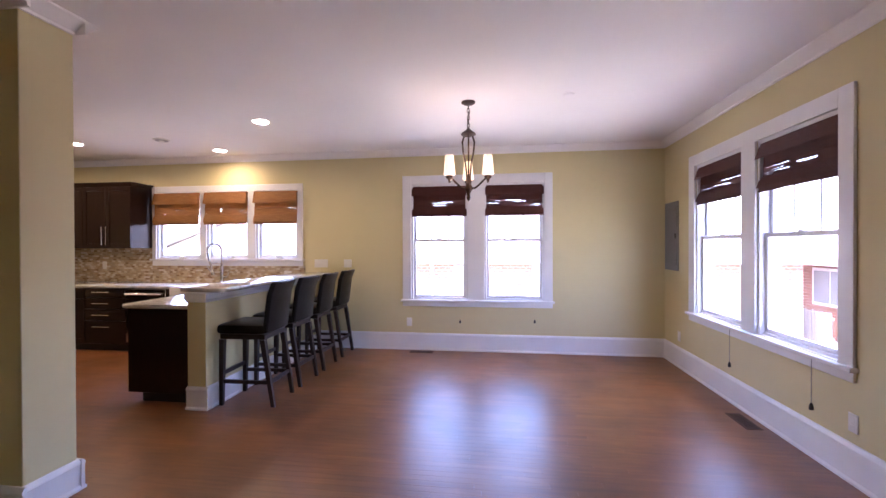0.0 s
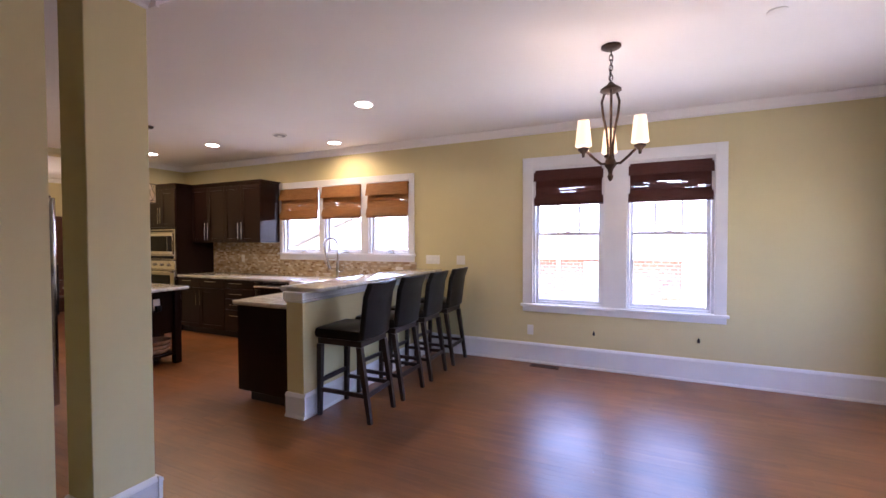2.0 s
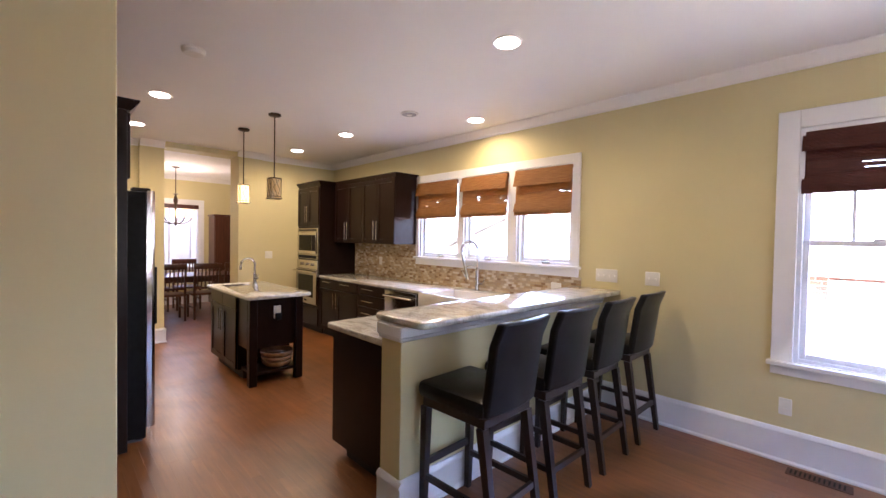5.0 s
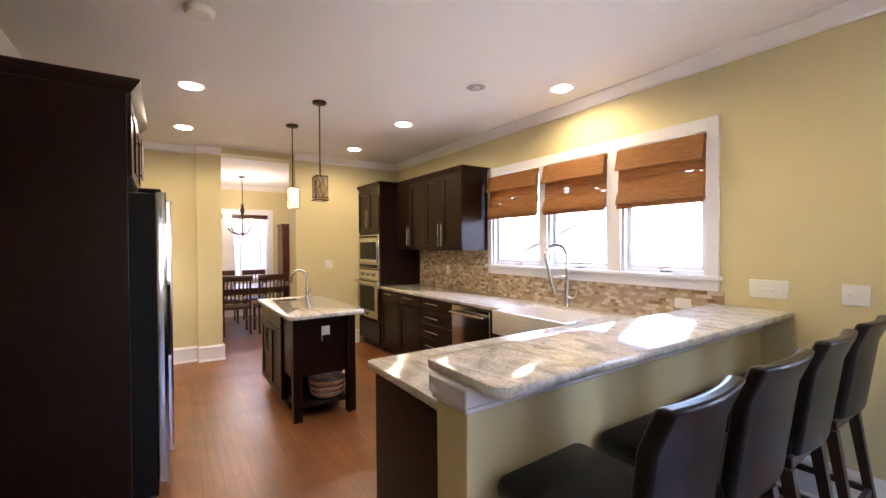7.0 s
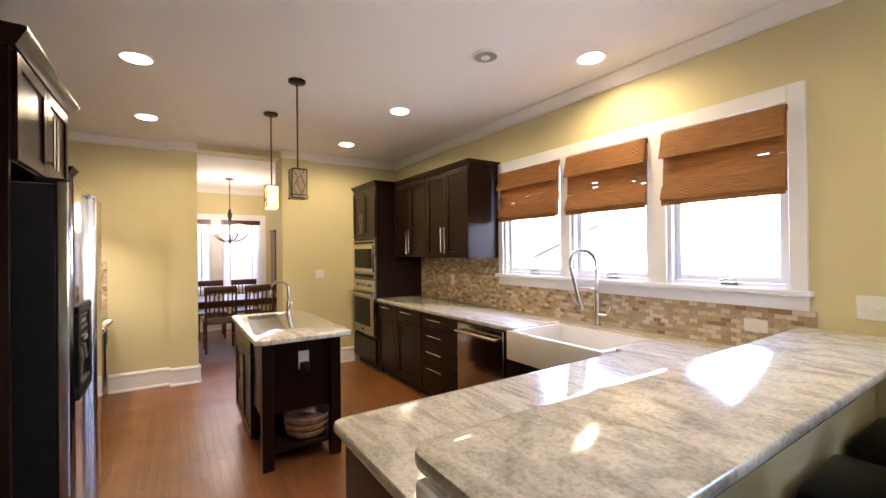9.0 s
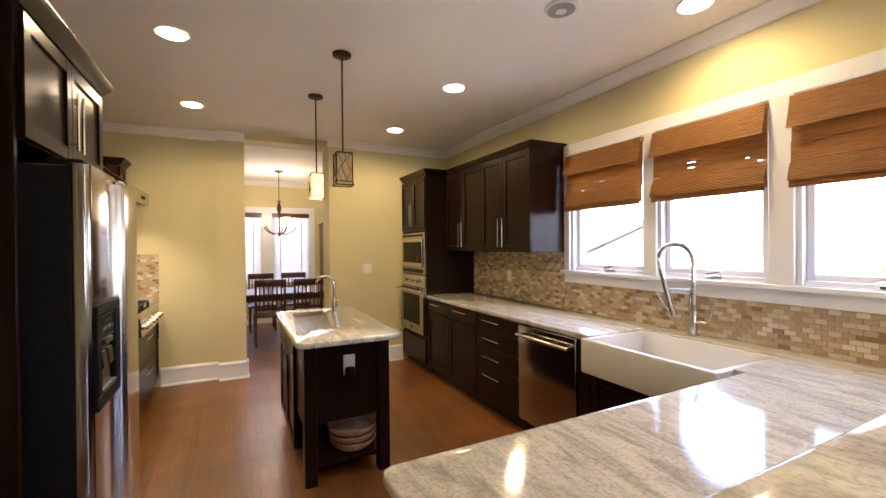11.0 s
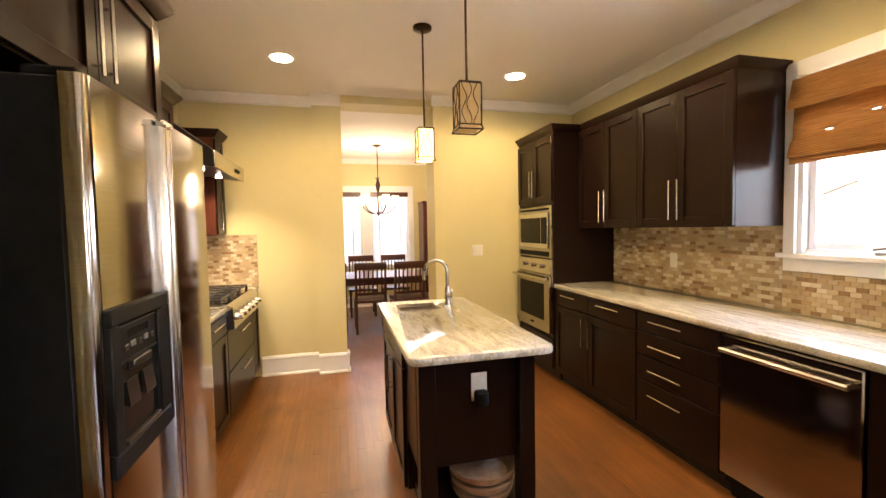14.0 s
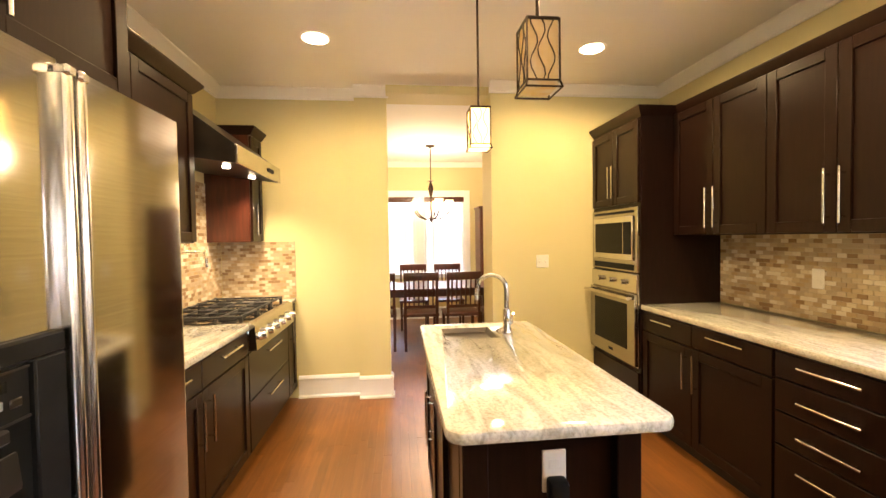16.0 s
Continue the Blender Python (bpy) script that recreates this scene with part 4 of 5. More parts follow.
neck = [(IX, IY, 1.03), (IX, IY, 1.15)] + [(IX - 0.02 * (1 - math.cos(radians(a))), IY - 0.075 + 0.075 * math.cos(radians(a)), 1.15 + 0.075 * math.sin(radians(a))) for a in range(20, 181, 20)] + [(IX - 0.04, IY - 0.152, 1.115)]
part("neck", Shape().tube(neck, 0.0125, 12), M_STEEL_H, t)
part("spout_tip", Shape().tube([(IX - 0.04, IY - 0.152, 1.12), (IX - 0.04, IY - 0.153, 1.09)], 0.015, 12), M_STEEL_H, t)
part("lever", Shape().tube([(IX + 0.01, IY, 0.985), (IX + 0.055, IY + 0.01, 0.985)], 0.013, 12).tube([(IX + 0.05, IY + 0.01, 0.985), (IX + 0.075, IY + 0.015, 1.03)], 0.006), M_STEEL_H, t)
for z, r in ((0.136, 0.152), (0.185, 0.158), (0.235, 0.166)):
    rings = [(r * 0.72, z), (r * 0.95, z + 0.03), (r, z + 0.055), (r * 1.02, z + 0.06), (r * 0.95, z + 0.058), (r * 0.75, z + 0.015)]
    solo("wicker_basket", Shape().turned(-5.81, 4.675, rings, 28), M_BASKET, "shallow round wicker basket stacked on the island shelf", "basket", group="baskets")

# ---- bar stools ----
def bar_stool():
    t = thing("bar_stool", (0, 0, 0), "black leather bar stool with dark wooden legs", "bar stool", "stools along the bar")
    st = Shape().box(-0.262, 0.20, -0.22, 0.22, 0.645, 0.738, 0.035)
    part("seat", st, M_LEATHER, t)
    part("seat_frame", Shape().box(-0.235, 0.19, -0.195, 0.195, 0.60, 0.648, 0.004), M_STOOLWOOD, t)
    bk = Shape()
    rows = []
    for k in range(9):
        u = k / 8
        z = 0.66 + u * 0.46
        x = 0.185 + 0.062 * u + 0.05 * max(0, u - 0.75) * 4 * 0.6
        rows.append((x, z))
    verts, faces = [], []
    m = 9
    for x, z in rows:
        for j in range(m):
            y = -0.205 + 0.41 * j / (m - 1)
            bow = 0.025 * (1 - (y / 0.205) ** 2)
            verts.append((x - 0.022 + bow, y, z))
    k0 = len(verts)
    for x, z in rows:
        for j in range(m):
            y = -0.205 + 0.41 * j / (m - 1)
            bow = 0.025 * (1 - (y / 0.205) ** 2)
            verts.append((x + 0.026 + bow, y, z))
    nr = len(rows)
    for i in range(nr - 1):
        for j in range(m - 1):
            a = i * m + j
            faces.append((a, a + 1, a + m + 1, a + m))
            faces.append((k0 + a + m, k0 + a + m + 1, k0 + a + 1, k0 + a))
    for i in range(nr - 1):
        for j in (0, m - 1):
            a = i * m + j
            faces.append((a, a + m, k0 + a + m, k0 + a))
    for j in range(m - 1):
        a = (nr - 1) * m + j
        faces.append((a, a + 1, k0 + a + 1, k0 + a))
        faces.append((j, k0 + j, k0 + j + 1, j + 1))
    bk.add(verts, faces, True)
    b = part("backrest", bk, M_LEATHER, t)
    mod = b.modifiers.new("round", "BEVEL")
    mod.width, mod.segments, mod.limit_method, mod.angle_limit = 0.014, 3, "ANGLE", radians(50)
    for y in (-0.185, 0.185):
        part("leg", Shape().beam((-0.228, y, 0), (-0.215, y, 0.60), 0.032, 0.032, 0.045, 0.045), M_STOOLWOOD, t)
        part("leg", Shape().beam((0.262, y, 0), (0.17, y, 0.60), 0.032, 0.032, 0.045, 0.045), M_STOOLWOOD, t)
        part("stretcher", Shape().beam((0.0, y, 0.20), (0.0, y, 0.232), 0.45, 0.02), M_STOOLWOOD, t)
    part("stretcher", Shape().beam((-0.222, 0, 0.27), (-0.222, 0, 0.305), 0.022, 0.35), M_STOOLWOOD, t)
    part("stretcher", Shape().beam((0.232, 0, 0.20), (0.229, 0, 0.232), 0.02, 0.35), M_STOOLWOOD, t)
    return t


stool = bar_stool()
stool.matrix_basis = pose(-2.87, 4.575, 0, 0, 0, 2)
for y, a in ((5.12, -1), (5.675, 1), (6.26, 0)):
    copy_thing(stool, pose(-2.87, y, 0, 0, 0, a))

# ---- windows ----
def window_unit(name, face, plane, opens, z0, z1, casing, stool_z, label, hung=True, crank=False):
    """Casing, sill, sashes and panes for a row of openings; face as for cabinet fronts, looking into the room."""
    g = sx(plane, face)
    a, b = opens[0][0], opens[-1][1]
    mid = ((a + b) / 2)
    t = thing(name, g(mid, 0, z0), label, "window", "", "structure")
    c0, c1, ct = casing
    cs = Shape()
    fbox(cs, g, c0, a + 0.003, 0, 0.022, z0 - 0.01, ct, 0.003)
    fbox(cs, g, b - 0.003, c1, 0, 0.022, z0 - 0.01, ct, 0.003)
    fbox(cs, g, a + 0.003, b - 0.003, 0, 0.0215, z1 - 0.003, ct, 0.003)
    for p, q in zip(opens, opens[1:]):
        fbox(cs, g, p[1] - 0.003, q[0] + 0.003, 0, 0.021, z0, z1, 0.003)
    part("casing", cs, M_WHITE, t)
    sl = Shape()
    fbox(sl, g, c0 - 0.02, c1 + 0.02, 0, 0.055, z0 - 0.03, z0 - 0.002, 0.004)
    fbox(sl, g, a, b, -0.12, 0, z0 - 0.0295, z0 + 0.002)
    part("window_sill", sl, M_WHITE, t)
    ap = Shape()
    fbox(ap, g, c0, c1, 0, 0.02, stool_z, z0 - 0.031, 0.003)
    part("apron", ap, M_WHITE, t)
    for u0, u1 in opens:
        fr = Shape()
        for w0, w1 in ((u0, u0 + 0.028), (u1 - 0.028, u1)):
            fbox(fr, g, w0, w1, -0.15, -0.004, z0, z1)
        fbox(fr, g, u0 + 0.028, u1 - 0.028, -0.15, -0.004, z1 - 0.03, z1)
        fbox(fr, g, u0 + 0.028, u1 - 0.028, -0.15, -0.03, z0 + 0.002, z0 + 0.022)
        part("window_frame", fr, M_VINYL, t)
        i0, i1, zm = u0 + 0.03, u1 - 0.03, (z0 + z1) / 2 + 0.02
        sashes = [(z0 + 0.024, zm + 0.018, -0.075), (zm - 0.018, z1 - 0.032, -0.115)] if hung else [(z0 + 0.024, z1 - 0.032, -0.08)]
        for k, (s0, s1, o) in enumerate(sashes):
            w = 0.034
            sa = Shape()
            fbox(sa, g, i0, i0 + w, o, o + 0.032, s0, s1, 0.003)
            fbox(sa, g, i1 - w, i1, o, o + 0.032, s0, s1, 0.003)
            fbox(sa, g, i0 + w, i1 - w, o, o + 0.0315, s0, s0 + w, 0.003)
            fbox(sa, g, i0 + w, i1 - w, o, o + 0.0315, s1 - w, s1, 0.003)
            if hung and k == 1:
                for m in (1, 2):
                    u = i0 + (i1 - i0) * m / 3
                    fbox(sa, g, u - 0.009, u + 0.009, o + 0.006, o + 0.026, s0 + w, s1 - w)
            s = part("sash", sa, M_VINYL, t)
            pn = Shape()
            fbox(pn, g, i0 + w - 0.004, i1 - w + 0.004, o + 0.013, o + 0.017, s0 + w - 0.004, s1 - w + 0.004)
            p = part("pane", pn, M_GLASS, s)
            p.visible_shadow = False
            if hung and k == 0:
                um = (i0 + i1) / 2
                lk = Shape()
                fbox(lk, g, um - 0.03, um + 0.03, o + 0.006, o + 0.03, s1, s1 + 0.014, 0.003)
                part("sash_lock", lk, M_VINYL, s)
        if crank:
            um = u0 + (u1 - u0) * 0.55
            cr = Shape()
            fbox(cr, g, um - 0.05, um + 0.05, -0.045, -0.005, z0 + 0.004, z0 + 0.022, 0.004)
            cr.tube([g(um + 0.03, -0.02, z0 + 0.02), g(um + 0.03, -0.005, z0 + 0.045), g(um - 0.05, 0.0, z0 + 0.03)], 0.006, 8)
            part("crank", cr, M_STEEL_H, t)
    return t


window_unit("window_1", "N", N, A_OPEN, *AZ, (-1.919, 0.115, 2.408), 0.605, "white double-hung double window in a wide casing")
window_unit("window_2", "W", E, B_OPEN, *AZ, (3.70, 5.865, 2.408), 0.605, "white double-hung double window on the side wall")
window_unit("window_3", "N", N, K_OPEN, *KZ, (-5.796, -3.386, 2.345), 1.155, "white triple casement window over the sink", hung=False, crank=True)
window_unit("window_4", "E", FAR_W, D_OPEN, *DZ, (3.64, 5.45, 2.27), 0.72, "white double window of the dining room")


def woven_shade(face, plane, u0, u1, z0, z1, mat, label, out=0.0):
    """A woven Roman shade: slats hung in soft folds with a valance and a folded hem."""
    g = sx(plane, face)
    t = thing("roman_shade", g((u0 + u1) / 2, out, z1), label, "window shade", "woven shades")
    hr = Shape()
    fbox(hr, g, u0, u1, out - 0.035, out - 0.005, z1 - 0.03, z1)
    part("headrail", hr, mat, t)
    axis = "x" if face in "NS" else "y"

    def ribbed(name, o, za, zb, lean=0.0):
        """A sheet of tight reeds between two heights, wavy on both sides."""
        n = max(2, int((za - zb) / 0.009))
        outer, inner = [], []
        for i in range(n * 2 + 1):
            z = za - (za - zb) * i / (n * 2)
            w = 0.0022 if i % 2 else -0.0008
            bow = 0.003 * math.sin((z - z0) * 14) + lean * (za - z) / (za - zb)
            outer.append((o + w + bow, z))
            inner.append((o - 0.003 - w + bow, z))
        pts = [g(0, q, z) for q, z in outer + inner[::-1]]
        flat = [((p[1], p[2]) if axis == "x" else (p[0], p[2])) for p in pts]
        part(name, Shape().prism(flat, axis, u0 + random.uniform(0, 0.003), u1 - random.uniform(0, 0.003)), mat, t)

    h = z1 - z0
    ribbed("upper_weave", out - 0.020, z1 - 0.004, z0 + 0.50 * h)
    gaps = Shape()
    z = z0 + 0.50 * h
    while z > z0 + 0.30 * h:
        a = u0
        while a < u1:
            b = min(u1, a + random.uniform(0.05, 0.3))
            thin = random.random() < (0.06 if mat is M_SHADE_TAN else 0.13)
            b = min(u1, a + random.uniform(0.02, 0.06)) if thin and mat is M_SHADE_TAN else b
            fbox(gaps, g, a, b, out - 0.022, out - 0.018, z - (0.0052 if thin else 0.0088), z)
            a = b
        z -= 0.0085
    part("open_weave", gaps, mat, t)
    ribbed("lower_weave", out - 0.016, z0 + 0.31 * h, z0 + 0.02)
    ribbed("folded_hem", out - 0.004, z0 + 0.27 * h, z0 + 0.035, 0.030)
    ribbed("folded_hem", out - 0.002, z0 + 0.12, z0, 0.012)
    ribbed("valance", out - 0.006, z1 - 0.002, z1 - 0.36 * h, 0.045)
    return t


for u0, u1 in A_OPEN:
    woven_shade("N", N, u0 + 0.012, u1 - 0.012, 1.845, 2.285, M_SHADE_DARK, "dark red-brown woven bamboo Roman shade, half raised", -0.01)
for u0, u1 in B_OPEN:
    woven_shade("W", E, u0 + 0.012, u1 - 0.012, 1.865, 2.285, M_SHADE_DARK, "dark red-brown woven bamboo Roman shade, half raised", -0.01)
for u0, u1 in K_OPEN:
    woven_shade("N", N, u0 - 0.002, u1 + 0.002, 1.765, 2.238, M_SHADE_TAN, "tan woven bamboo Roman shade over the sink, half raised", 0.058)

gD = sx(FAR_W, "E")
for u0, u1 in D_OPEN:
    t = thing("window_blind", gD((u0 + u1) / 2, 0, DZ[1]), "white slatted blind hung in the dining room window", "window blind", "blinds")
    r = Shape()
    fbox(r, gD, u0 + 0.03, u1 - 0.03, -0.03, -0.003, DZ[1] - 0.06, DZ[1] - 0.031)
    part("headrail", r, M_BLIND, t)
    val = Shape()
    fbox(val, gD, u0 + 0.004, u1 - 0.004, -0.004, 0.014, DZ[1] - 0.09, DZ[1] - 0.004, 0.004)
    part("valance", val, M_CHERRY, t, "dark wooden valance")
    k = 34
    pitch = (DZ[1] - DZ[0] - 0.14) / k
    for i in range(k):
        z = DZ[1] - 0.10 - i * pitch
        r = Shape()
        a, b = gD(u0 + 0.032, -0.034, z + 0.0155), gD(u1 - 0.032, -0.010, z - 0.0155)
        r.add([(a[0], a[1], a[2]), (b[0], a[1], b[2]), (b[0], b[1], b[2]), (a[0], b[1], a[2]), (a[0], a[1], a[2] + 0.003), (b[0], a[1], b[2] + 0.003), (b[0], b[1], b[2] + 0.003), (a[0], b[1], a[2] + 0.003)],
              [(0, 1, 2, 3), (7, 6, 5, 4), (0, 4, 5, 1), (1, 5, 6, 2), (2, 6, 7, 3), (3, 7, 4, 0)])
        part("slat", r, M_BLIND, t)
    for u in (u0 + 0.16, u1 - 0.16):
        tape = Shape()
        fbox(tape, gD, u - 0.012, u + 0.012, 0.0, 0.002, DZ[0] + 0.03, DZ[1] - 0.09)
        part("ladder_tape", tape, M_BLIND, t)


# ---- lamps ----
def can_light(x, y, watt=CAN_WATT):
    t = thing("recessed_light", (x, y, TOP), "lit round recessed ceiling light with a white trim", "ceiling light", "recessed lights")
    ring = Shape().turned(x, y, [(0.068, TOP - 0.002), (0.09, TOP - 0.008), (0.098, TOP - 0.002), (0.098, TOP - 0.0005)], 28)
    part("trim_ring", ring, M_WHITE, t)
    part("diffuser", Shape().turned(x, y, [(0.075, TOP - 0.0065), (0.075, TOP - 0.009)], 28), M_CAN, t)
    lp = new("recessed_lamp", bpy.data.lights.new("recessed_lamp", "SPOT"))
    lp.data.energy, lp.data.color, lp.data.spot_size, lp.data.spot_blend, lp.data.shadow_soft_size = watt, WARM, radians(172), 0.6, 0.06
    lp.location = (x, y, TOP - 0.03)


for x, y in ((-3.095, 5.04), (-4.39, 6.185), (-7.33, 3.645), (-5.98, 5.575), (-7.34, 5.565), (-5.95, 3.65)):
    can_light(x, y)


def bulb(x, y, z, watt, colour, size=0.03):
    lp = new("bulb", bpy.data.lights.new("bulb", "POINT"))
    lp.data.energy, lp.data.color, lp.data.shadow_soft_size = watt, colour, size
    lp.location = (x, y, z)


def shade_cone(x, y, z0, z1, r0, r1):
    return Shape().turned(x, y, [(r0, z0), (r1, z1), (r1 - 0.004, z1), (r0 - 0.004, z0 + 0.002)], 24)


# dining-area chandelier with three frosted shades
CX, CY = -0.87, 4.76
t = thing("chandelier", (CX, CY, TOP), "bronze chandelier with three lit frosted glass shades", "chandelier")
part("canopy", Shape().turned(CX, CY, [(0.065, TOP - 0.001), (0.065, TOP - 0.012), (0.04, TOP - 0.026), (0.012, TOP - 0.03)]), M_BRONZE, t)
for i in range(6):
    z = TOP - 0.045 - i * 0.034
    lk = [(CX + (0.012 * math.cos(a) if i % 2 else 0), CY + (0 if i % 2 else 0.012 * math.cos(a)), z + 0.022 * math.sin(a)) for a in [k * math.pi / 5 for k in range(11)]]
    part("chain_link", Shape().tube(lk, 0.0035, 6), M_BRONZE, t)
part("cord", Shape().tube([(CX, CY, TOP - 0.02), (CX + 0.012, CY, TOP - 0.1), (CX - 0.008, CY, TOP - 0.17), (CX, CY, 2.50)], 0.003, 6), M_BLACK, t)
part("crown_disc", Shape().turned(CX, CY, [(0.012, 2.52), (0.03, 2.50), (0.066, 2.475), (0.07, 2.462), (0.05, 2.455), (0.02, 2.44)]), M_BRONZE, t)
for k in range(3):
    a = radians(35 + 120 * k)
    rod = [(CX + r * math.cos(a), CY + r * math.sin(a), z) for r, z in ((0.045, 2.455), (0.065, 2.40), (0.055, 2.31), (0.03, 2.20), (0.018, 2.08), (0.02, 1.98))]
    part("stem", Shape().tube(rod, 0.0085, 8), M_BRONZE, t)
part("finial", Shape().turned(CX, CY, [(0.012, 2.02), (0.034, 1.99), (0.04, 1.96), (0.02, 1.93), (0.012, 1.90), (0.02, 1.885), (0.014, 1.865), (0.004, 1.85)]), M_BRONZE, t)
for k in range(3):
    a = radians(95 + 120 * k)
    ca, sa_ = math.cos(a), math.sin(a)
    arm = [(CX + r * ca, CY + r * sa_, z) for r, z in ((0.02, 1.97), (0.07, 1.965), (0.12, 2.0), (0.175, 2.045), (0.197, 2.06), (0.2, 2.075))]
    ar = part("arm", Shape().tube(arm, 0.009, 10), M_BRONZE, t)
    x, y = CX + 0.2 * ca, CY + 0.2 * sa_
    part("cup", Shape().turned(x, y, [(0.008, 2.005), (0.012, 2.03), (0.036, 2.055), (0.036, 2.065), (0.01, 2.075)]), M_BRONZE, ar)
    part("shade", shade_cone(x, y, 2.08, 2.25, 0.054, 0.037), M_SHADE_LIT, ar, "lit frosted glass shade")
    bulb(x, y, 2.31, BULB_WATT, WARM_SOFT)
    bulb(x, y, 2.02, BULB_WATT * 1.2, WARM_SOFT)

# dining room chandelier
DX, DY = -10.5, 4.65
t = thing("chandelier", (DX, DY, TOP), "bronze chandelier with lit glass shades over the dining table", "chandelier")
part("canopy", Shape().turned(DX, DY, [(0.07, TOP - 0.001), (0.07, TOP - 0.012), (0.02, TOP - 0.03)]), M_BRONZE, t)
part("rod", Shape().tube([(DX, DY, TOP - 0.02), (DX, DY, 2.26)], 0.007, 8), M_BRONZE, t)
part("hub", Shape().turned(DX, DY, [(0.012, 2.27), (0.05, 2.255), (0.015, 2.24), (0.04, 2.14), (0.014, 2.02), (0.011, 1.75), (0.03, 1.70), (0.004, 1.66)]), M_BRONZE, t)
for k in range(5):
    a = radians(20 + 72 * k)
    ca, sa_ = math.cos(a), math.sin(a)
    ar = part("arm", Shape().tube([(DX + r * ca, DY + r * sa_, z) for r, z in ((0.02, 1.72), (0.1, 1.70), (0.2, 1.74), (0.26, 1.80), (0.27, 1.83))], 0.009, 8), M_BRONZE, t)
    part("shade", shade_cone(DX + 0.27 * ca, DY + 0.27 * sa_, 1.83, 1.98, 0.045, 0.06), M_SHADE_LIT, ar)
bulb(DX, DY, 2.05, 2.4, WARM_SOFT, 0.2)


# island pendants
def pendant(x, y, lit):
    t = thing("pendant_light", (x, y, TOP), ("lit " if lit else "unlit ") + "amber glass pendant in a bronze wire cage", "pendant light", "island pendants")
    part("canopy", Shape().turned(x, y, [(0.062, TOP - 0.001), (0.062, TOP - 0.016), (0.05, TOP - 0.024), (0.01, TOP - 0.028)]), M_BRONZE, t)
    part("rod", Shape().tube([(x, y, TOP - 0.02), (x, y, 2.10)], 0.006, 8), M_BRONZE, t)
    s, z0, z1 = 0.052, 1.89, 2.10
    for sx_ in (-1, 1):
        for sy_ in (-1, 1):
            part("cage_post", Shape().tube([(x + sx_ * s, y + sy_ * s, z1), (x + sx_ * s, y + sy_ * s, z0 + 0.02), (x + sx_ * s * 1.12, y + sy_ * s * 1.12, z0)], 0.0035, 6), M_BRONZE, t)
    for z, q in ((z1, s), (z0 + 0.022, s), (z0, s * 1.12)):
        part("cage_ring", Shape().tube([(x - q, y - q, z), (x + q, y - q, z), (x + q, y + q, z), (x - q, y + q, z), (x - q, y - q, z)], 0.0035, 6), M_BRONZE, t)
    for dx in (-0.025, 0.006, 0.03):
        for yy, fl in ((y - s, 1), (y + s, -1)):
            part("cage_twig", Shape().tube([(x + dx * fl + 0.012 * math.sin(k * 0.9 + dx * 90), yy, z0 + 0.02 + k * 0.019) for k in range(11)], 0.0022, 5), M_BRONZE, t)
        for xx, fl in ((x - s, 1), (x + s, -1)):
            part("cage_twig", Shape().tube([(xx, y + dx * fl + 0.012 * math.sin(k * 0.9 + dx * 70), z0 + 0.02 + k * 0.019) for k in range(11)], 0.0022, 5), M_BRONZE, t)
    gl = Shape().box(x - s + 0.004, x + s - 0.004, y - s + 0.004, y + s - 0.004, z0 + 0.004, z1 - 0.004)
    part("glass_shade", gl, M_PEND_LIT if lit else M_AMBER, t)
    part("cap", Shape().box(x - s, x + s, y - s, y + s, z1 - 0.003, z1 + 0.006, 0.002), M_BRONZE, t)
    if lit:
        bulb(x, y, z0 - 0.05, PENDANT_WATT, WARM_SOFT, 0.04)


M_AMBER = material("amber_art_glass", (0.75, 0.58, 0.30), 0.15, second=(0.80, 0.72, 0.55), scale=18, detail=5, stretch=(1, 1, 0.4))
backlit(M_AMBER, 0.5)
pendant(-5.78, 4.62, False)
pendant(-6.645, 4.598, True)

# ceiling fittings
t = thing("smoke_detector", (-4.69, 3.635, TOP), "white round smoke detector on the ceiling", "smoke detector")
part("body", Shape().turned(-4.69, 3.635, [(0.075, TOP - 0.0005), (0.075, TOP - 0.018), (0.06, TOP - 0.034), (0.02, TOP - 0.036)]), M_PLATE, t)
t = thing("ceiling_speaker", (-4.735, 5.565, TOP), "round white ceiling grille", "ceiling vent")
part("trim_ring", Shape().turned(-4.735, 5.565, [(0.092, TOP - 0.0005), (0.092, TOP - 0.006), (0.08, TOP - 0.013), (0.07, TOP - 0.010)], 28), M_PLATE, t)
part("grille", Shape().turned(-4.735, 5.565, [(0.074, TOP - 0.0105), (0.074, TOP - 0.0125), (0.03, TOP - 0.0135)], 28), M_GRILLE, t, "grey perforated grille")
part("tilted_disc", Shape().turned(-4.735, 5.565, [(0.03, TOP - 0.0136), (0.03, TOP - 0.02), (0.01, TOP - 0.022)], 20), M_PLATE, t)
solo("ceiling_cover", Shape().turned(0.02, 4.70, [(0.05, TOP - 0.0005), (0.05, TOP - 0.006), (0.04, TOP - 0.009)]), M_CEIL, "small round white cover plate on the ceiling", "cover plate")

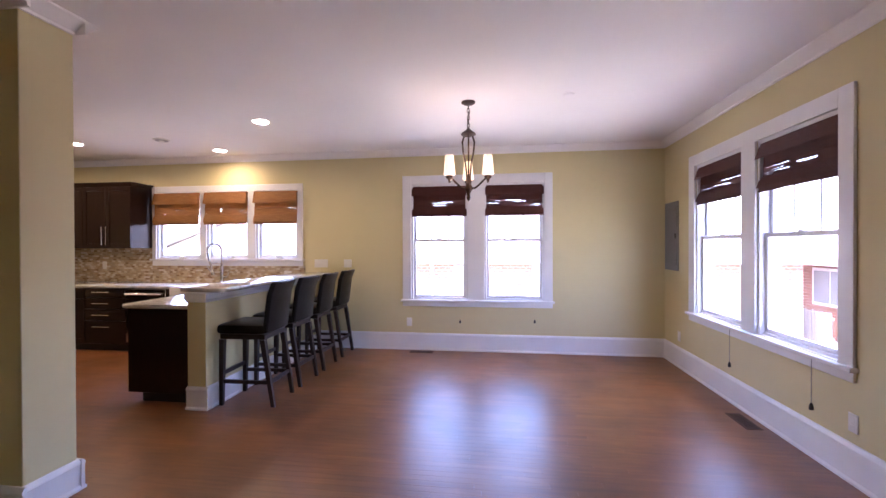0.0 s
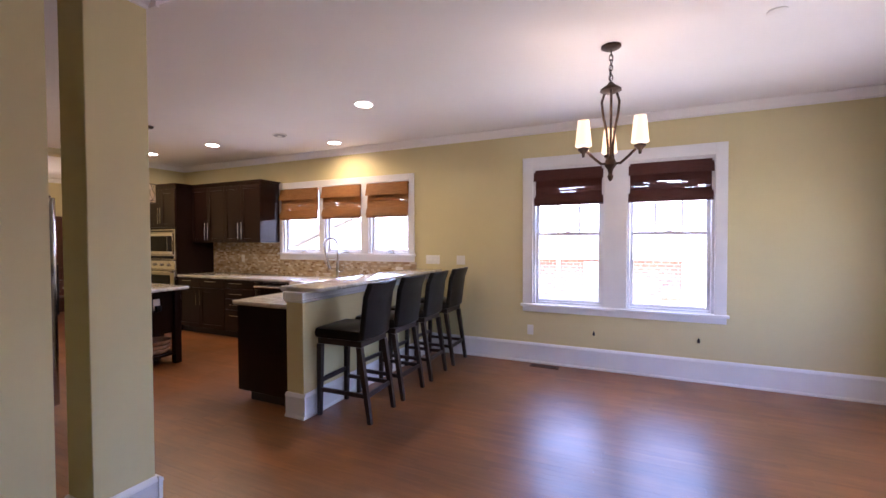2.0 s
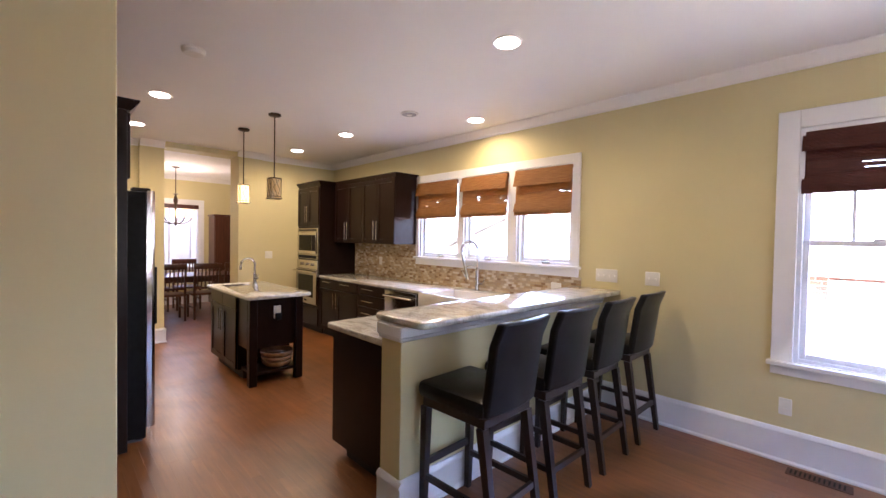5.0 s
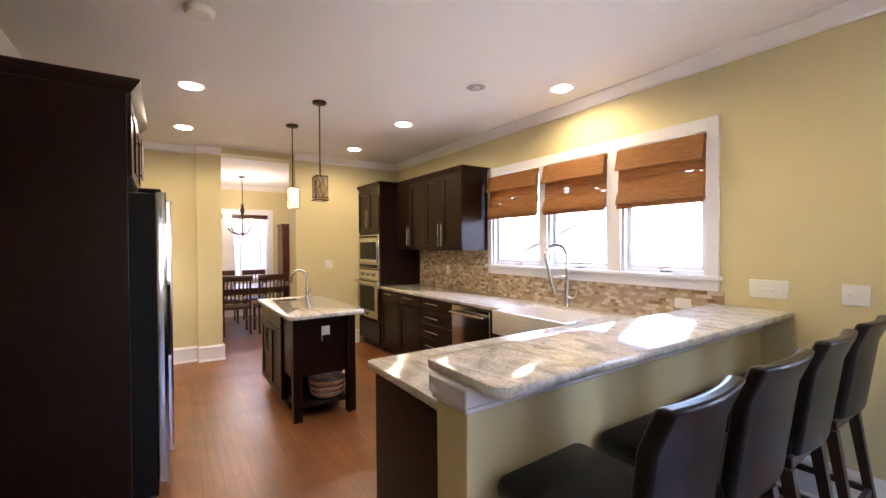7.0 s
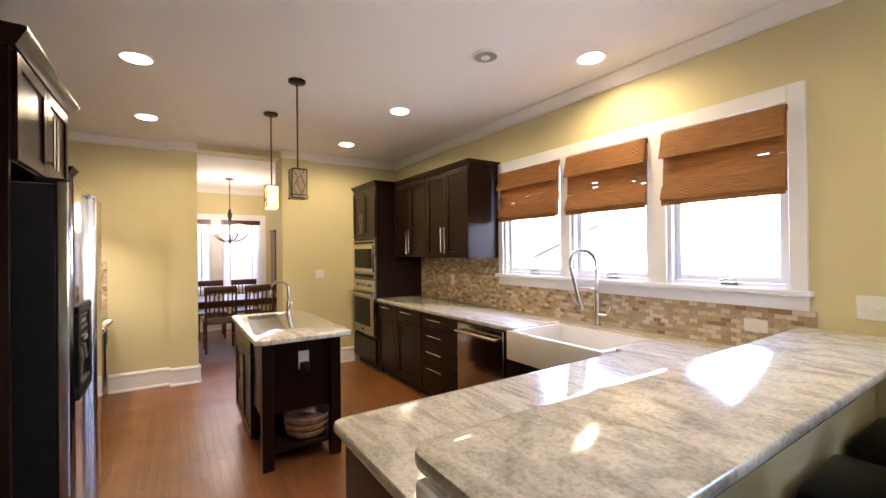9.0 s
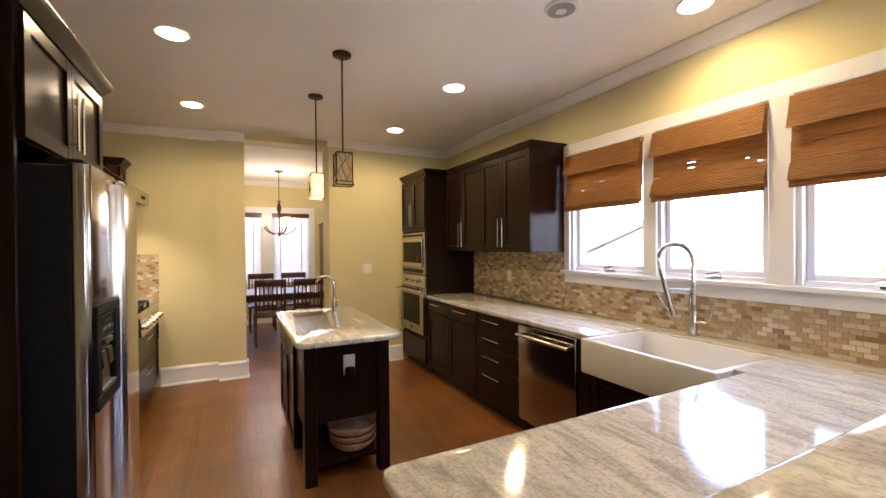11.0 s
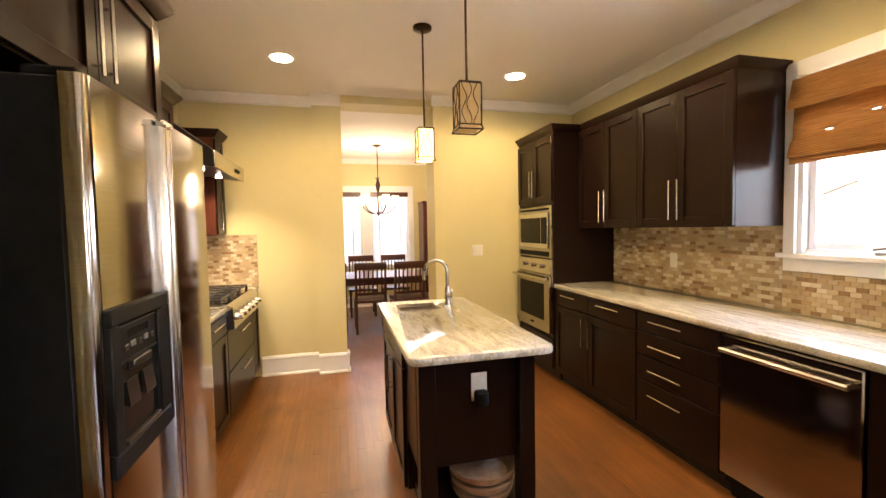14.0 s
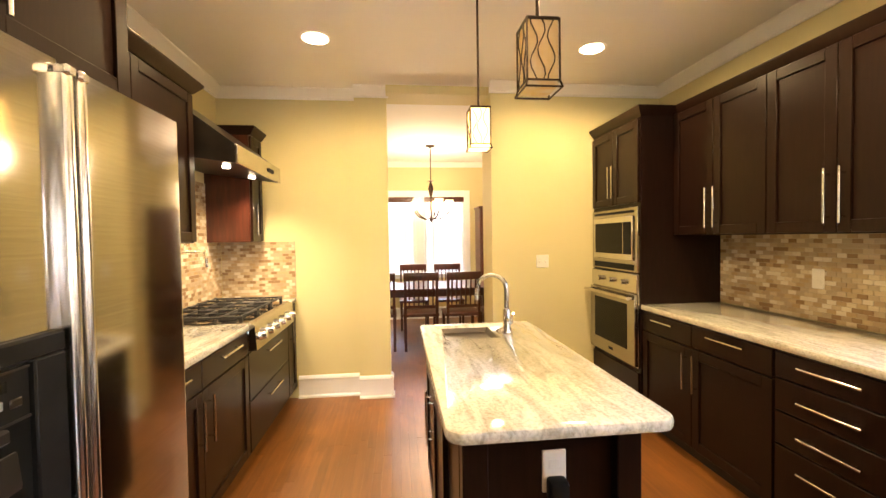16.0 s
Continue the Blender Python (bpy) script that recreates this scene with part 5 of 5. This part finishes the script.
# ---- small wall things ----
def plate(face, plane, u, z, w=0.072, h=0.115, kind="outlet", mat=None):
    g = sx(plane, face)
    t = thing("wall_outlet" if kind == "outlet" else "light_switch", g(u, 0, z), "white plastic wall outlet" if kind == "outlet" else "white plastic light switch plate", "outlet" if kind == "outlet" else "switch")
    p = Shape()
    fbox(p, g, u - w / 2, u + w / 2, 0.0005, 0.007, z - h / 2, z + h / 2, 0.003)
    part("plate", p, M_PLATE, t)
    if kind == "outlet":
        for dz in (-0.024, 0.024):
            q = Shape()
            fbox(q, g, u - 0.017, u + 0.017, 0.0068, 0.009, z + dz - 0.014, z + dz + 0.014, 0.002)
            part("socket", q, M_PLATE, t)
    else:
        k = max(1, round(w / 0.05) - 0)
        for i in range(k):
            uu = u - w / 2 + (i + 0.5) * w / k
            q = Shape()
            fbox(q, g, uu - 0.006, uu + 0.006, 0.0068, 0.016, z - 0.012, z + 0.008, 0.002)
            part("toggle", q, M_PLATE, t)
    return t


plate("N", N, -1.83, 0.385)
plate("W", E, 3.72, 0.36)
plate("W", E, 6.15, 0.36)
plate("N", N, -3.115, 1.195, 0.20, 0.115, "switch")
plate("N", N, -2.72, 1.195, 0.115, 0.115, "switch")
plate("E", W2, 5.455, 1.205, 0.115, 0.115, "switch")
plate("N", N - 0.012, -3.62, 1.05, 0.115, 0.072, "outlet")
plate("N", N - 0.012, -6.62, 1.16)
pl = plate("E", -5.68, 4.622, 0.72, 0.075, 0.13)
t = thing("plug_adapter", (-5.67, 4.635, 0.67), "black plug adapter in the island outlet", "plug")
part("body", Shape().box(-5.671, -5.62, 4.592, 4.652, 0.643, 0.712, 0.012), M_BLACK, t)

t = thing("electrical_panel", (E, 6.38, 1.55), "grey enamelled electrical panel on the wall", "electrical panel")
part("cover", Shape().box(E - 0.008, E - 0.0005, 6.16, 6.56, 1.13, 1.965, 0.003), M_PANEL, t)
part("door", Shape().box(E - 0.016, E - 0.007, 6.20, 6.52, 1.20, 1.90, 0.003), M_PANEL, t)
part("latch", Shape().box(E - 0.022, E - 0.015, 6.215, 6.235, 1.52, 1.58, 0.002), M_BLACK, t)


def floor_vent(x0, x1, y0, y1, along):
    t = thing("floor_vent", ((x0 + x1) / 2, (y0 + y1) / 2, 0), "brown metal floor register", "vent")
    part("frame", Shape().box(x0, x1, y0, y1, 0.0005, 0.006, 0.002), M_BRONZE_VENT, t)
    k = 12
    for i in range(k):
        if along == "x":
            a = x0 + 0.02 + (x1 - x0 - 0.04) * i / k
            part("slot", Shape().box(a, a + 0.010, y0 + 0.02, y1 - 0.02, 0.0058, 0.0068), M_BLACK, t)
        else:
            a = y0 + 0.02 + (y1 - y0 - 0.04) * i / k
            part("slot", Shape().box(x0 + 0.02, x1 - 0.02, a, a + 0.010, 0.0058, 0.0068), M_BLACK, t)


floor_vent(1.31, 1.43, 4.42, 4.74, "y")
floor_vent(-1.80, -1.48, 6.40, 6.51, "x")


def shade_cleat(p, g_out, cord=True):
    x, y, z = p
    t = thing("shade_cord", p, "thin blind cord with a small dark tassel", "cord")
    if cord:
        part("cord", Shape().tube([(x + g_out[0], y + g_out[1], 0.69), (x + g_out[0], y + g_out[1], z)], 0.002, 5), M_PANEL, t)
    part("tassel", Shape().turned(x + g_out[0], y + g_out[1], [(0.004, z + 0.03), (0.012, z + 0.01), (0.014, z - 0.015), (0.006, z - 0.02)], 10), M_IRON, t)


shade_cleat((-1.12, N, 0.40), (0, -0.02), False)
shade_cleat((-0.12, N, 0.42), (0, -0.02), False)
shade_cleat((E, 5.02, 0.34), (-0.03, 0))
shade_cleat((E, 4.02, 0.34), (-0.03, 0))

t = thing("waste_bin", (-4.45, 2.85, 0), "grey waste bin with a white rounded lid", "bin")
part("body", Shape().turned(-4.45, 2.85, [(0.11, 0.001), (0.13, 0.03), (0.14, 0.33)]), M_PANEL, t)
part("lid", Shape().turned(-4.45, 2.85, [(0.15, 0.33), (0.15, 0.36), (0.12, 0.40), (0.05, 0.425), (0.01, 0.43)]), M_PLATE, t)

# ---- dining room furniture ----
t = thing("dining_table", (-10.5, 4.7, 0), "dark cherry wooden dining table", "table")
part("tabletop", Shape().box(-11.0, -10.0, 3.75, 5.65, 0.715, 0.75, 0.006), M_CHERRY, t)
part("apron", Shape().box(-10.9, -10.1, 3.88, 5.52, 0.63, 0.715), M_CHERRY, t)
for x in (-10.88, -10.12):
    for y in (3.9, 5.5):
        part("leg", Shape().beam((x, y, 0), (x, y, 0.64), 0.05, 0.05, 0.085, 0.085), M_CHERRY, t)


def dining_chair():
    t = thing("dining_chair", (0, 0, 0), "dark cherry wooden dining chair with a spindle back", "chair", "chairs round the dining table")
    part("seat", Shape().box(-0.22, 0.22, -0.23, 0.23, 0.43, 0.47, 0.01), M_CHERRY, t)
    for y in (-0.2, 0.2):
        part("leg", Shape().beam((-0.19, y, 0), (-0.19, y, 0.43), 0.03, 0.03, 0.042, 0.042), M_CHERRY, t)
        part("back_post", Shape().beam((0.22, y, 0), (0.2, y, 0.45), 0.032, 0.032).beam((0.2, y, 0.45), (0.27, y, 0.98), 0.036, 0.036, 0.028, 0.028), M_CHERRY, t)
        part("stretcher", Shape().beam((0, y, 0.2), (0, y, 0.225), 0.38, 0.018), M_CHERRY, t)
    part("top_rail", Shape().box(0.25, 0.285, -0.22, 0.22, 0.90, 1.0, 0.008), M_CHERRY, t)
    part("lower_rail", Shape().box(0.2, 0.225, -0.2, 0.2, 0.54, 0.58, 0.004), M_CHERRY, t)
    for i in range(6):
        y = -0.15 + 0.06 * i
        part("spindle", Shape().beam((0.212, y, 0.57), (0.265, y, 0.91), 0.014, 0.018), M_CHERRY, t)
    return t


ch = dining_chair()
ch.matrix_basis = pose(-9.92, 4.44, 0)
for x, y, a in ((-9.9, 4.97, 2), (-9.95, 3.9, 0), (-11.08, 4.40, 180), (-11.08, 4.96, 178), (-9.92, 5.48, 0)):
    copy_thing(ch, pose(x, y, 0, 0, 0, a))
t = thing("china_cabinet", (-11.5, 5.95, 0), "tall dark cherry wooden cabinet by the window", "cabinet")
part("body", Shape().box(FAR_W + 0.03, -11.38, 5.54, 6.5, 0.0, 1.92, 0.004), M_CHERRY, t)
part("top", Shape().box(FAR_W + 0.03, -11.35, 5.52, 6.52, 1.92, 1.955, 0.006), M_CHERRY, t)
gC = sx(-11.38, "E")
front(t, gC, 5.55, 6.02, 0.08, 1.90, "door", ("v", 5.98, 0.9, 1.02), M_CHERRY)
front(t, gC, 6.02, 6.49, 0.08, 1.90, "door", ("v", 6.06, 0.9, 1.02), M_CHERRY)

# ---- outdoors ----
G = -1.9
# Doubles as an added reflector: its pale colour brightens the ceiling indoors.
structure("ground", Shape().box(-1500, 1500, -1500, 1500, G - 0.5, G), M_GROUND, "pale dry lawn and gravel below the windows", "ground")


def house(x0, x1, y0, y1, eave, ridge, label, gable="x", facing=None):
    t = thing("neighbour_house", ((x0 + x1) / 2, (y0 + y1) / 2, G), label, "house", "houses")
    part("wall", Shape().box(x0, x1, y0, y1, G, eave), facing or M_BRICK, t)
    o = 0.5
    if gable == "x":
        ym = (y0 + y1) / 2
        pts = [(y0 - o, eave - 0.1), (ym, ridge), (y1 + o, eave - 0.1), (y1 + o, eave + 0.05), (ym, ridge + 0.18), (y0 - o, eave + 0.05)]
        part("roof", Shape().prism(pts, "x", x0 - o, x1 + o), M_ROOF, t)
        part("gable", Shape().prism([(y0, eave), (y1, eave), (ym, ridge - 0.03)], "x", x0 + 0.02, x1 - 0.02), M_BRICK, t)
    else:
        xm = (x0 + x1) / 2
        pts = [(x0 - o, eave - 0.1), (xm, ridge), (x1 + o, eave - 0.1), (x1 + o, eave + 0.05), (xm, ridge + 0.18), (x0 - o, eave + 0.05)]
        part("roof", Shape().prism(pts, "y", y0 - o, y1 + o), M_ROOF, t)
        part("gable", Shape().prism([(x0, eave), (x1, eave), (xm, ridge - 0.03)], "y", y0 + 0.02, y1 - 0.02), facing or M_BRICK, t)
    part("fascia", Shape().box(x0 - o, x1 + o, y0 - o - 0.03, y0 - o, eave - 0.16, eave + 0.06), M_WHITE, t)
    return t


def house_window(t, x, y, z0, z1, w):
    wd = part("window", Shape().box(x - w / 2, x + w / 2, y - 0.06, y + 0.02, z0, z1, 0.005), M_WHITE, t)
    part("pane", Shape().box(x - w / 2 + 0.08, x + w / 2 - 0.08, y - 0.065, y - 0.055, z0 + 0.08, (z0 + z1) / 2 - 0.03), M_FARGLASS, wd)
    part("pane", Shape().box(x - w / 2 + 0.08, x + w / 2 - 0.08, y - 0.065, y - 0.055, (z0 + z1) / 2 + 0.03, z1 - 0.08), M_FARGLASS, wd)


h1 = house(-4.6, 9.0, 15.5, 23.0, 1.0, 2.6, "low red brick neighbouring house with a pale roof")
for x in (-1.6, 4.0):
    house_window(h1, x, 15.5, -0.6, 0.75, 1.1)
dr = part("door", Shape().box(0.55, 1.5, 15.44, 15.52, G + 0.1, 0.78, 0.005), M_WHITE, h1, "white painted door")
part("pane", Shape().box(0.78, 1.28, 15.43, 15.445, 0.12, 0.32), M_FARGLASS, dr)
part("pane", Shape().box(0.78, 1.28, 15.43, 15.445, 0.38, 0.58), M_FARGLASS, dr)
part("downspout", Shape().box(-2.98, -2.88, 15.40, 15.5, G, 0.98, 0.01), M_WHITE, h1)
ac = part("air_conditioner", Shape().box(0.02, 0.50, 15.2, 15.5, -0.24, 0.03, 0.02), M_PANEL, h1, "grey wall air conditioner")
part("grille", Shape().box(0.10, 0.42, 15.185, 15.202, -0.17, -0.04, 0.005), M_BLIND, ac)
h2 = house(-12.4, -6.6, 13.5, 21.0, 1.15, 2.25, "pale pinkish sided neighbouring house with a low gable", "y", M_SIDING)
house_window(h2, -9.6, 13.5, -0.8, 0.4, 1.1)
h3 = house(11.0, 18.0, 9.5, 26.0, 0.9, 2.4, "red brick neighbouring house beyond the side lawn", "y")
part("fascia", Shape().box(10.46, 10.5, 9.0, 26.5, 0.72, 0.92), M_WHITE, h3)
wd = part("window", Shape().box(10.94, 11.02, 16.3, 18.0, -0.75, 0.6, 0.005), M_WHITE, h3)
part("pane", Shape().box(10.925, 10.945, 16.4, 17.12, -0.65, 0.5), M_FARGLASS, wd)
part("pane", Shape().box(10.925, 10.945, 17.18, 17.9, -0.65, 0.5), M_FARGLASS, wd)
fence = thing("picket_fence", (9.8, 17.2, G), "weathered grey wooden picket fence beside the house", "fence")
for k in range(26):
    part("picket", Shape().box(9.79, 9.81, 15.5 + k * 0.12, 15.59 + k * 0.12, G, -0.72 - 0.02 * (k % 3)), M_ROOF, fence)
for z in (G + 0.3, -0.95):
    part("rail", Shape().box(9.81, 9.85, 15.45, 18.65, z, z + 0.08), M_ROOF, fence)
h4 = house(-26.0, -19.0, -2.0, 12.0, 0.8, 2.6, "red brick neighbouring house beyond the dining room", "y")

# ---- mosaic backsplash ----
def mosaic_material(name, per_object):
    m = material(name, (0.5, 0.4, 0.25), 0.22, coat=0.2)
    n, l = m.node_tree.nodes, m.node_tree.links
    src = n.new("ShaderNodeObjectInfo").outputs["Random"] if per_object else n.new("ShaderNodeNewGeometry").outputs["Random Per Island"]
    r = n.new("ShaderNodeValToRGB")
    r.color_ramp.interpolation = "CONSTANT"
    e = r.color_ramp.elements
    cols = [(0.50, 0.38, 0.23), (0.62, 0.52, 0.36), (0.31, 0.20, 0.11), (0.55, 0.43, 0.28), (0.45, 0.32, 0.18), (0.68, 0.60, 0.46), (0.46, 0.36, 0.24), (0.43, 0.32, 0.20)]
    e[0].color = (*cols[0], 1)
    e[1].position, e[1].color = 0.13, (*cols[1], 1)
    for i, cc in enumerate(cols[2:]):
        k = e.new(0.25 + i * 0.125)
        k.color = (*cc, 1)
    l.new(src, r.inputs[0])
    fine = n.new("ShaderNodeTexNoise")
    fine.inputs["Scale"].default_value = 60
    mr = n.new("ShaderNodeMapRange")
    mr.inputs[3].default_value, mr.inputs[4].default_value = 0.85, 1.12
    l.new(fine.outputs["Fac"], mr.inputs[0])
    hs = n.new("ShaderNodeHueSaturation")
    l.new(r.outputs[0], hs.inputs["Color"])
    l.new(mr.outputs[0], hs.inputs["Value"])
    l.new(hs.outputs[0], n["Principled BSDF"].inputs["Base Color"])
    return m


M_TILE_ONE = mosaic_material("mosaic_tile", True)
M_TILE_REST = mosaic_material("mosaic_tiles", False)
M_GROUT = material("grout", (0.46, 0.39, 0.28), 0.9, bump=0.2)
TW, TH = 0.052, 0.0262


def splash(name, face, plane, areas, near, label):
    """Backing with small offset tiles; those inside near (u0, u1, z0, z1) are pieces of their own, up to 300."""
    g = sx(plane, face)
    back = Shape()
    for u0, u1, z0, z1 in areas:
        fbox(back, g, u0, u1, 0.0005, 0.008, z0, z1)
    ob = structure(name, back, M_GROUT, label, "backsplash")
    tile = Shape()
    q = 0.0012
    fbox(tile, sx(0, face), -TW / 2 + q, TW / 2 - q, 0.0, 0.0125, -TH / 2 + q, TH / 2 - q)
    me = tile.mesh("tile", M_TILE_ONE)
    rest = Shape()
    count = 0
    for u0, u1, z0, z1 in areas:
        rows = int((z1 - z0) / TH)
        for j in range(rows):
            z = z0 + (j + 0.5) * (z1 - z0) / rows
            u = u0 - (TW / 2 if j % 2 else 0)
            while u < u1 - 0.004:
                a, b = max(u, u0), min(u + TW, u1)
                full = b - a > TW - 0.001
                if full and count < 300 and near[0] <= a and b <= near[1] and near[2] <= z <= near[3]:
                    p = new("tile", me)
                    p.location = g((a + b) / 2, 0.0, z)
                    p.parent = ob
                    count += 1
                elif b - a > 0.006:
                    fbox(rest, g, a + q, b - q, 0.0, 0.0125 + random.uniform(-0.0006, 0.0006), z - TH / 2 + q, z + TH / 2 - q)
                u += TW
    me2 = bpy.data.meshes.new("tiles")
    me2.from_pydata(rest.v, [], rest.f)
    me2.materials.append(M_TILE_REST)
    r = new("tiles", me2)
    r.parent = ob
    tagged(r, kind="stuff")


splash("backsplash", "N", N, [(-7.355, -5.80, 0.915, 1.418), (-5.80, -3.36, 0.915, 1.153)], (-5.2, -3.36, 0.915, 1.16), "beige and brown mosaic tile backsplash")
splash("backsplash", "S", S, [(-8.32, -5.94, 0.93, 1.418), (-8.055, -7.10, 1.418, 1.90)], (-8.0, -7.2, 1.0, 1.35), "beige mosaic tile backsplash behind the range")
splash("backsplash", "E", W1, [(S + 0.015, 3.245, 0.915, 1.418)], (S, 3.25, 0.9, 1.42), "beige mosaic tile return at the range")


# ---- oak strip floor ----
def oak(name, per_object):
    m = material(name, (0.30, 0.125, 0.045), 0.3, coat=0.0, spec=1.0)
    n, l = m.node_tree.nodes, m.node_tree.links
    b = n["Principled BSDF"]
    src = n.new("ShaderNodeObjectInfo").outputs["Random"] if per_object else n.new("ShaderNodeNewGeometry").outputs["Random Per Island"]
    geo = n.new("ShaderNodeNewGeometry")
    add = n.new("ShaderNodeVectorMath")
    add.operation = "ADD"
    cmb = n.new("ShaderNodeCombineXYZ")
    mul = n.new("ShaderNodeMath")
    mul.operation = "MULTIPLY"
    mul.inputs[1].default_value = 37.0
    l.new(src, mul.inputs[0])
    l.new(mul.outputs[0], cmb.inputs[2])
    l.new(geo.outputs["Position"], add.inputs[0])
    l.new(cmb.outputs[0], add.inputs[1])
    mp = n.new("ShaderNodeMapping")
    mp.inputs["Scale"].default_value = (1.2, 14, 1)
    l.new(add.outputs[0], mp.inputs[0])
    gr = n.new("ShaderNodeTexNoise")
    gr.inputs["Scale"].default_value, gr.inputs["Detail"].default_value, gr.inputs["Distortion"].default_value = 2.5, 7, 0.6
    l.new(mp.outputs[0], gr.inputs["Vector"])
    r = n.new("ShaderNodeValToRGB")
    e = r.color_ramp.elements
    e[0].position, e[0].color = 0.25, (0.162, 0.057, 0.0135, 1)
    e[1].position, e[1].color = 0.75, (0.25, 0.092, 0.0215, 1)
    l.new(gr.outputs["Fac"], r.inputs[0])
    rng = n.new("ShaderNodeMapRange")
    rng.inputs[3].default_value, rng.inputs[4].default_value = 0.90, 1.12
    l.new(src, rng.inputs[0])
    worn = n.new("ShaderNodeTexNoise")
    worn.inputs["Scale"].default_value, worn.inputs["Detail"].default_value, worn.inputs["Distortion"].default_value = 1.7, 5, 0.8
    l.new(geo.outputs["Position"], worn.inputs["Vector"])
    wr = n.new("ShaderNodeMapRange")
    wr.inputs[1].default_value, wr.inputs[2].default_value = 0.32, 0.68
    wr.inputs[3].default_value, wr.inputs[4].default_value = 0.74, 1.26
    l.new(worn.outputs["Fac"], wr.inputs[0])
    both = n.new("ShaderNodeMath")
    both.operation = "MULTIPLY"
    l.new(rng.outputs[0], both.inputs[0])
    l.new(wr.outputs[0], both.inputs[1])
    hs = n.new("ShaderNodeHueSaturation")
    l.new(r.outputs[0], hs.inputs["Color"])
    l.new(both.outputs[0], hs.inputs["Value"])
    l.new(hs.outputs[0], b.inputs["Base Color"])
    big = n.new("ShaderNodeTexNoise")
    big.inputs["Scale"].default_value, big.inputs["Detail"].default_value = 2.6, 5
    l.new(geo.outputs["Position"], big.inputs["Vector"])
    rr = n.new("ShaderNodeMapRange")
    rr.inputs[3].default_value, rr.inputs[4].default_value = 0.26, 0.48
    l.new(big.outputs["Fac"], rr.inputs[0])
    l.new(rr.outputs[0], b.inputs["Roughness"])
    bp = n.new("ShaderNodeBump")
    bp.inputs["Strength"].default_value, bp.inputs["Distance"].default_value = 0.05, 0.002
    l.new(gr.outputs["Fac"], bp.inputs["Height"])
    l.new(bp.outputs[0], b.inputs["Normal"])
    return m


M_OAK_ONE = oak("oak_board", True)
M_OAK_REST = oak("oak_boards", False)
BW = 0.057
LENGTHS = [0.6, 0.8, 1.0, 1.2, 1.5]
board_mesh = {}
for ln in LENGTHS:
    board_mesh[ln] = Shape().prism([(-BW / 2 + 0.0001, -0.018), (BW / 2 - 0.0001, -0.018), (BW / 2 - 0.0001, -0.0004), (BW / 2 - 0.0005, 0), (-BW / 2 + 0.0005, 0), (-BW / 2 + 0.0001, -0.0004)], "x", 0.0004, ln - 0.0004).mesh("board", M_OAK_ONE)
bv, bf = [], []
rng_f = random.Random(5)
count = 0
for j in range(int((N + 1.2) / BW) + 1):
    y = -1.2 + (j + 0.5) * BW
    x = FAR_W - rng_f.uniform(0, 1.2)
    while x < E:
        ln = rng_f.choice(LENGTHS)
        if count < 300 and -3.0 < x < 0.6 and 3.0 < y < 5.4:
            p = new("board", board_mesh[ln])
            p.location = (x, y, 0)
            p.parent = floor_ob
            count += 1
        else:
            k = len(bv)
            x0, x1, a, c = x + 0.0004, x + ln - 0.0004, y - BW / 2, y + BW / 2
            bv += [(x0, a + 0.0001, -0.018), (x1, a + 0.0001, -0.018), (x1, c - 0.0001, -0.018), (x0, c - 0.0001, -0.018),
                   (x0, a + 0.0001, -0.0004), (x1, a + 0.0001, -0.0004), (x1, c - 0.0001, -0.0004), (x0, c - 0.0001, -0.0004),
                   (x0 + 0.0006, a + 0.0005, 0), (x1 - 0.0006, a + 0.0005, 0), (x1 - 0.0006, c - 0.0005, 0), (x0 + 0.0006, c - 0.0005, 0)]
            bf += [(k, k + 1, k + 5, k + 4), (k + 1, k + 2, k + 6, k + 5), (k + 2, k + 3, k + 7, k + 6), (k + 3, k, k + 4, k + 7),
                   (k + 4, k + 5, k + 9, k + 8), (k + 5, k + 6, k + 10, k + 9), (k + 6, k + 7, k + 11, k + 10), (k + 7, k + 4, k + 8, k + 11), (k + 8, k + 9, k + 10, k + 11)]
        x += ln
me = bpy.data.meshes.new("boards")
me.from_pydata(bv, [], bf)
me.materials.append(M_OAK_REST)
rest_boards = new("boards", me)
rest_boards.parent = floor_ob
tagged(rest_boards, kind="stuff")
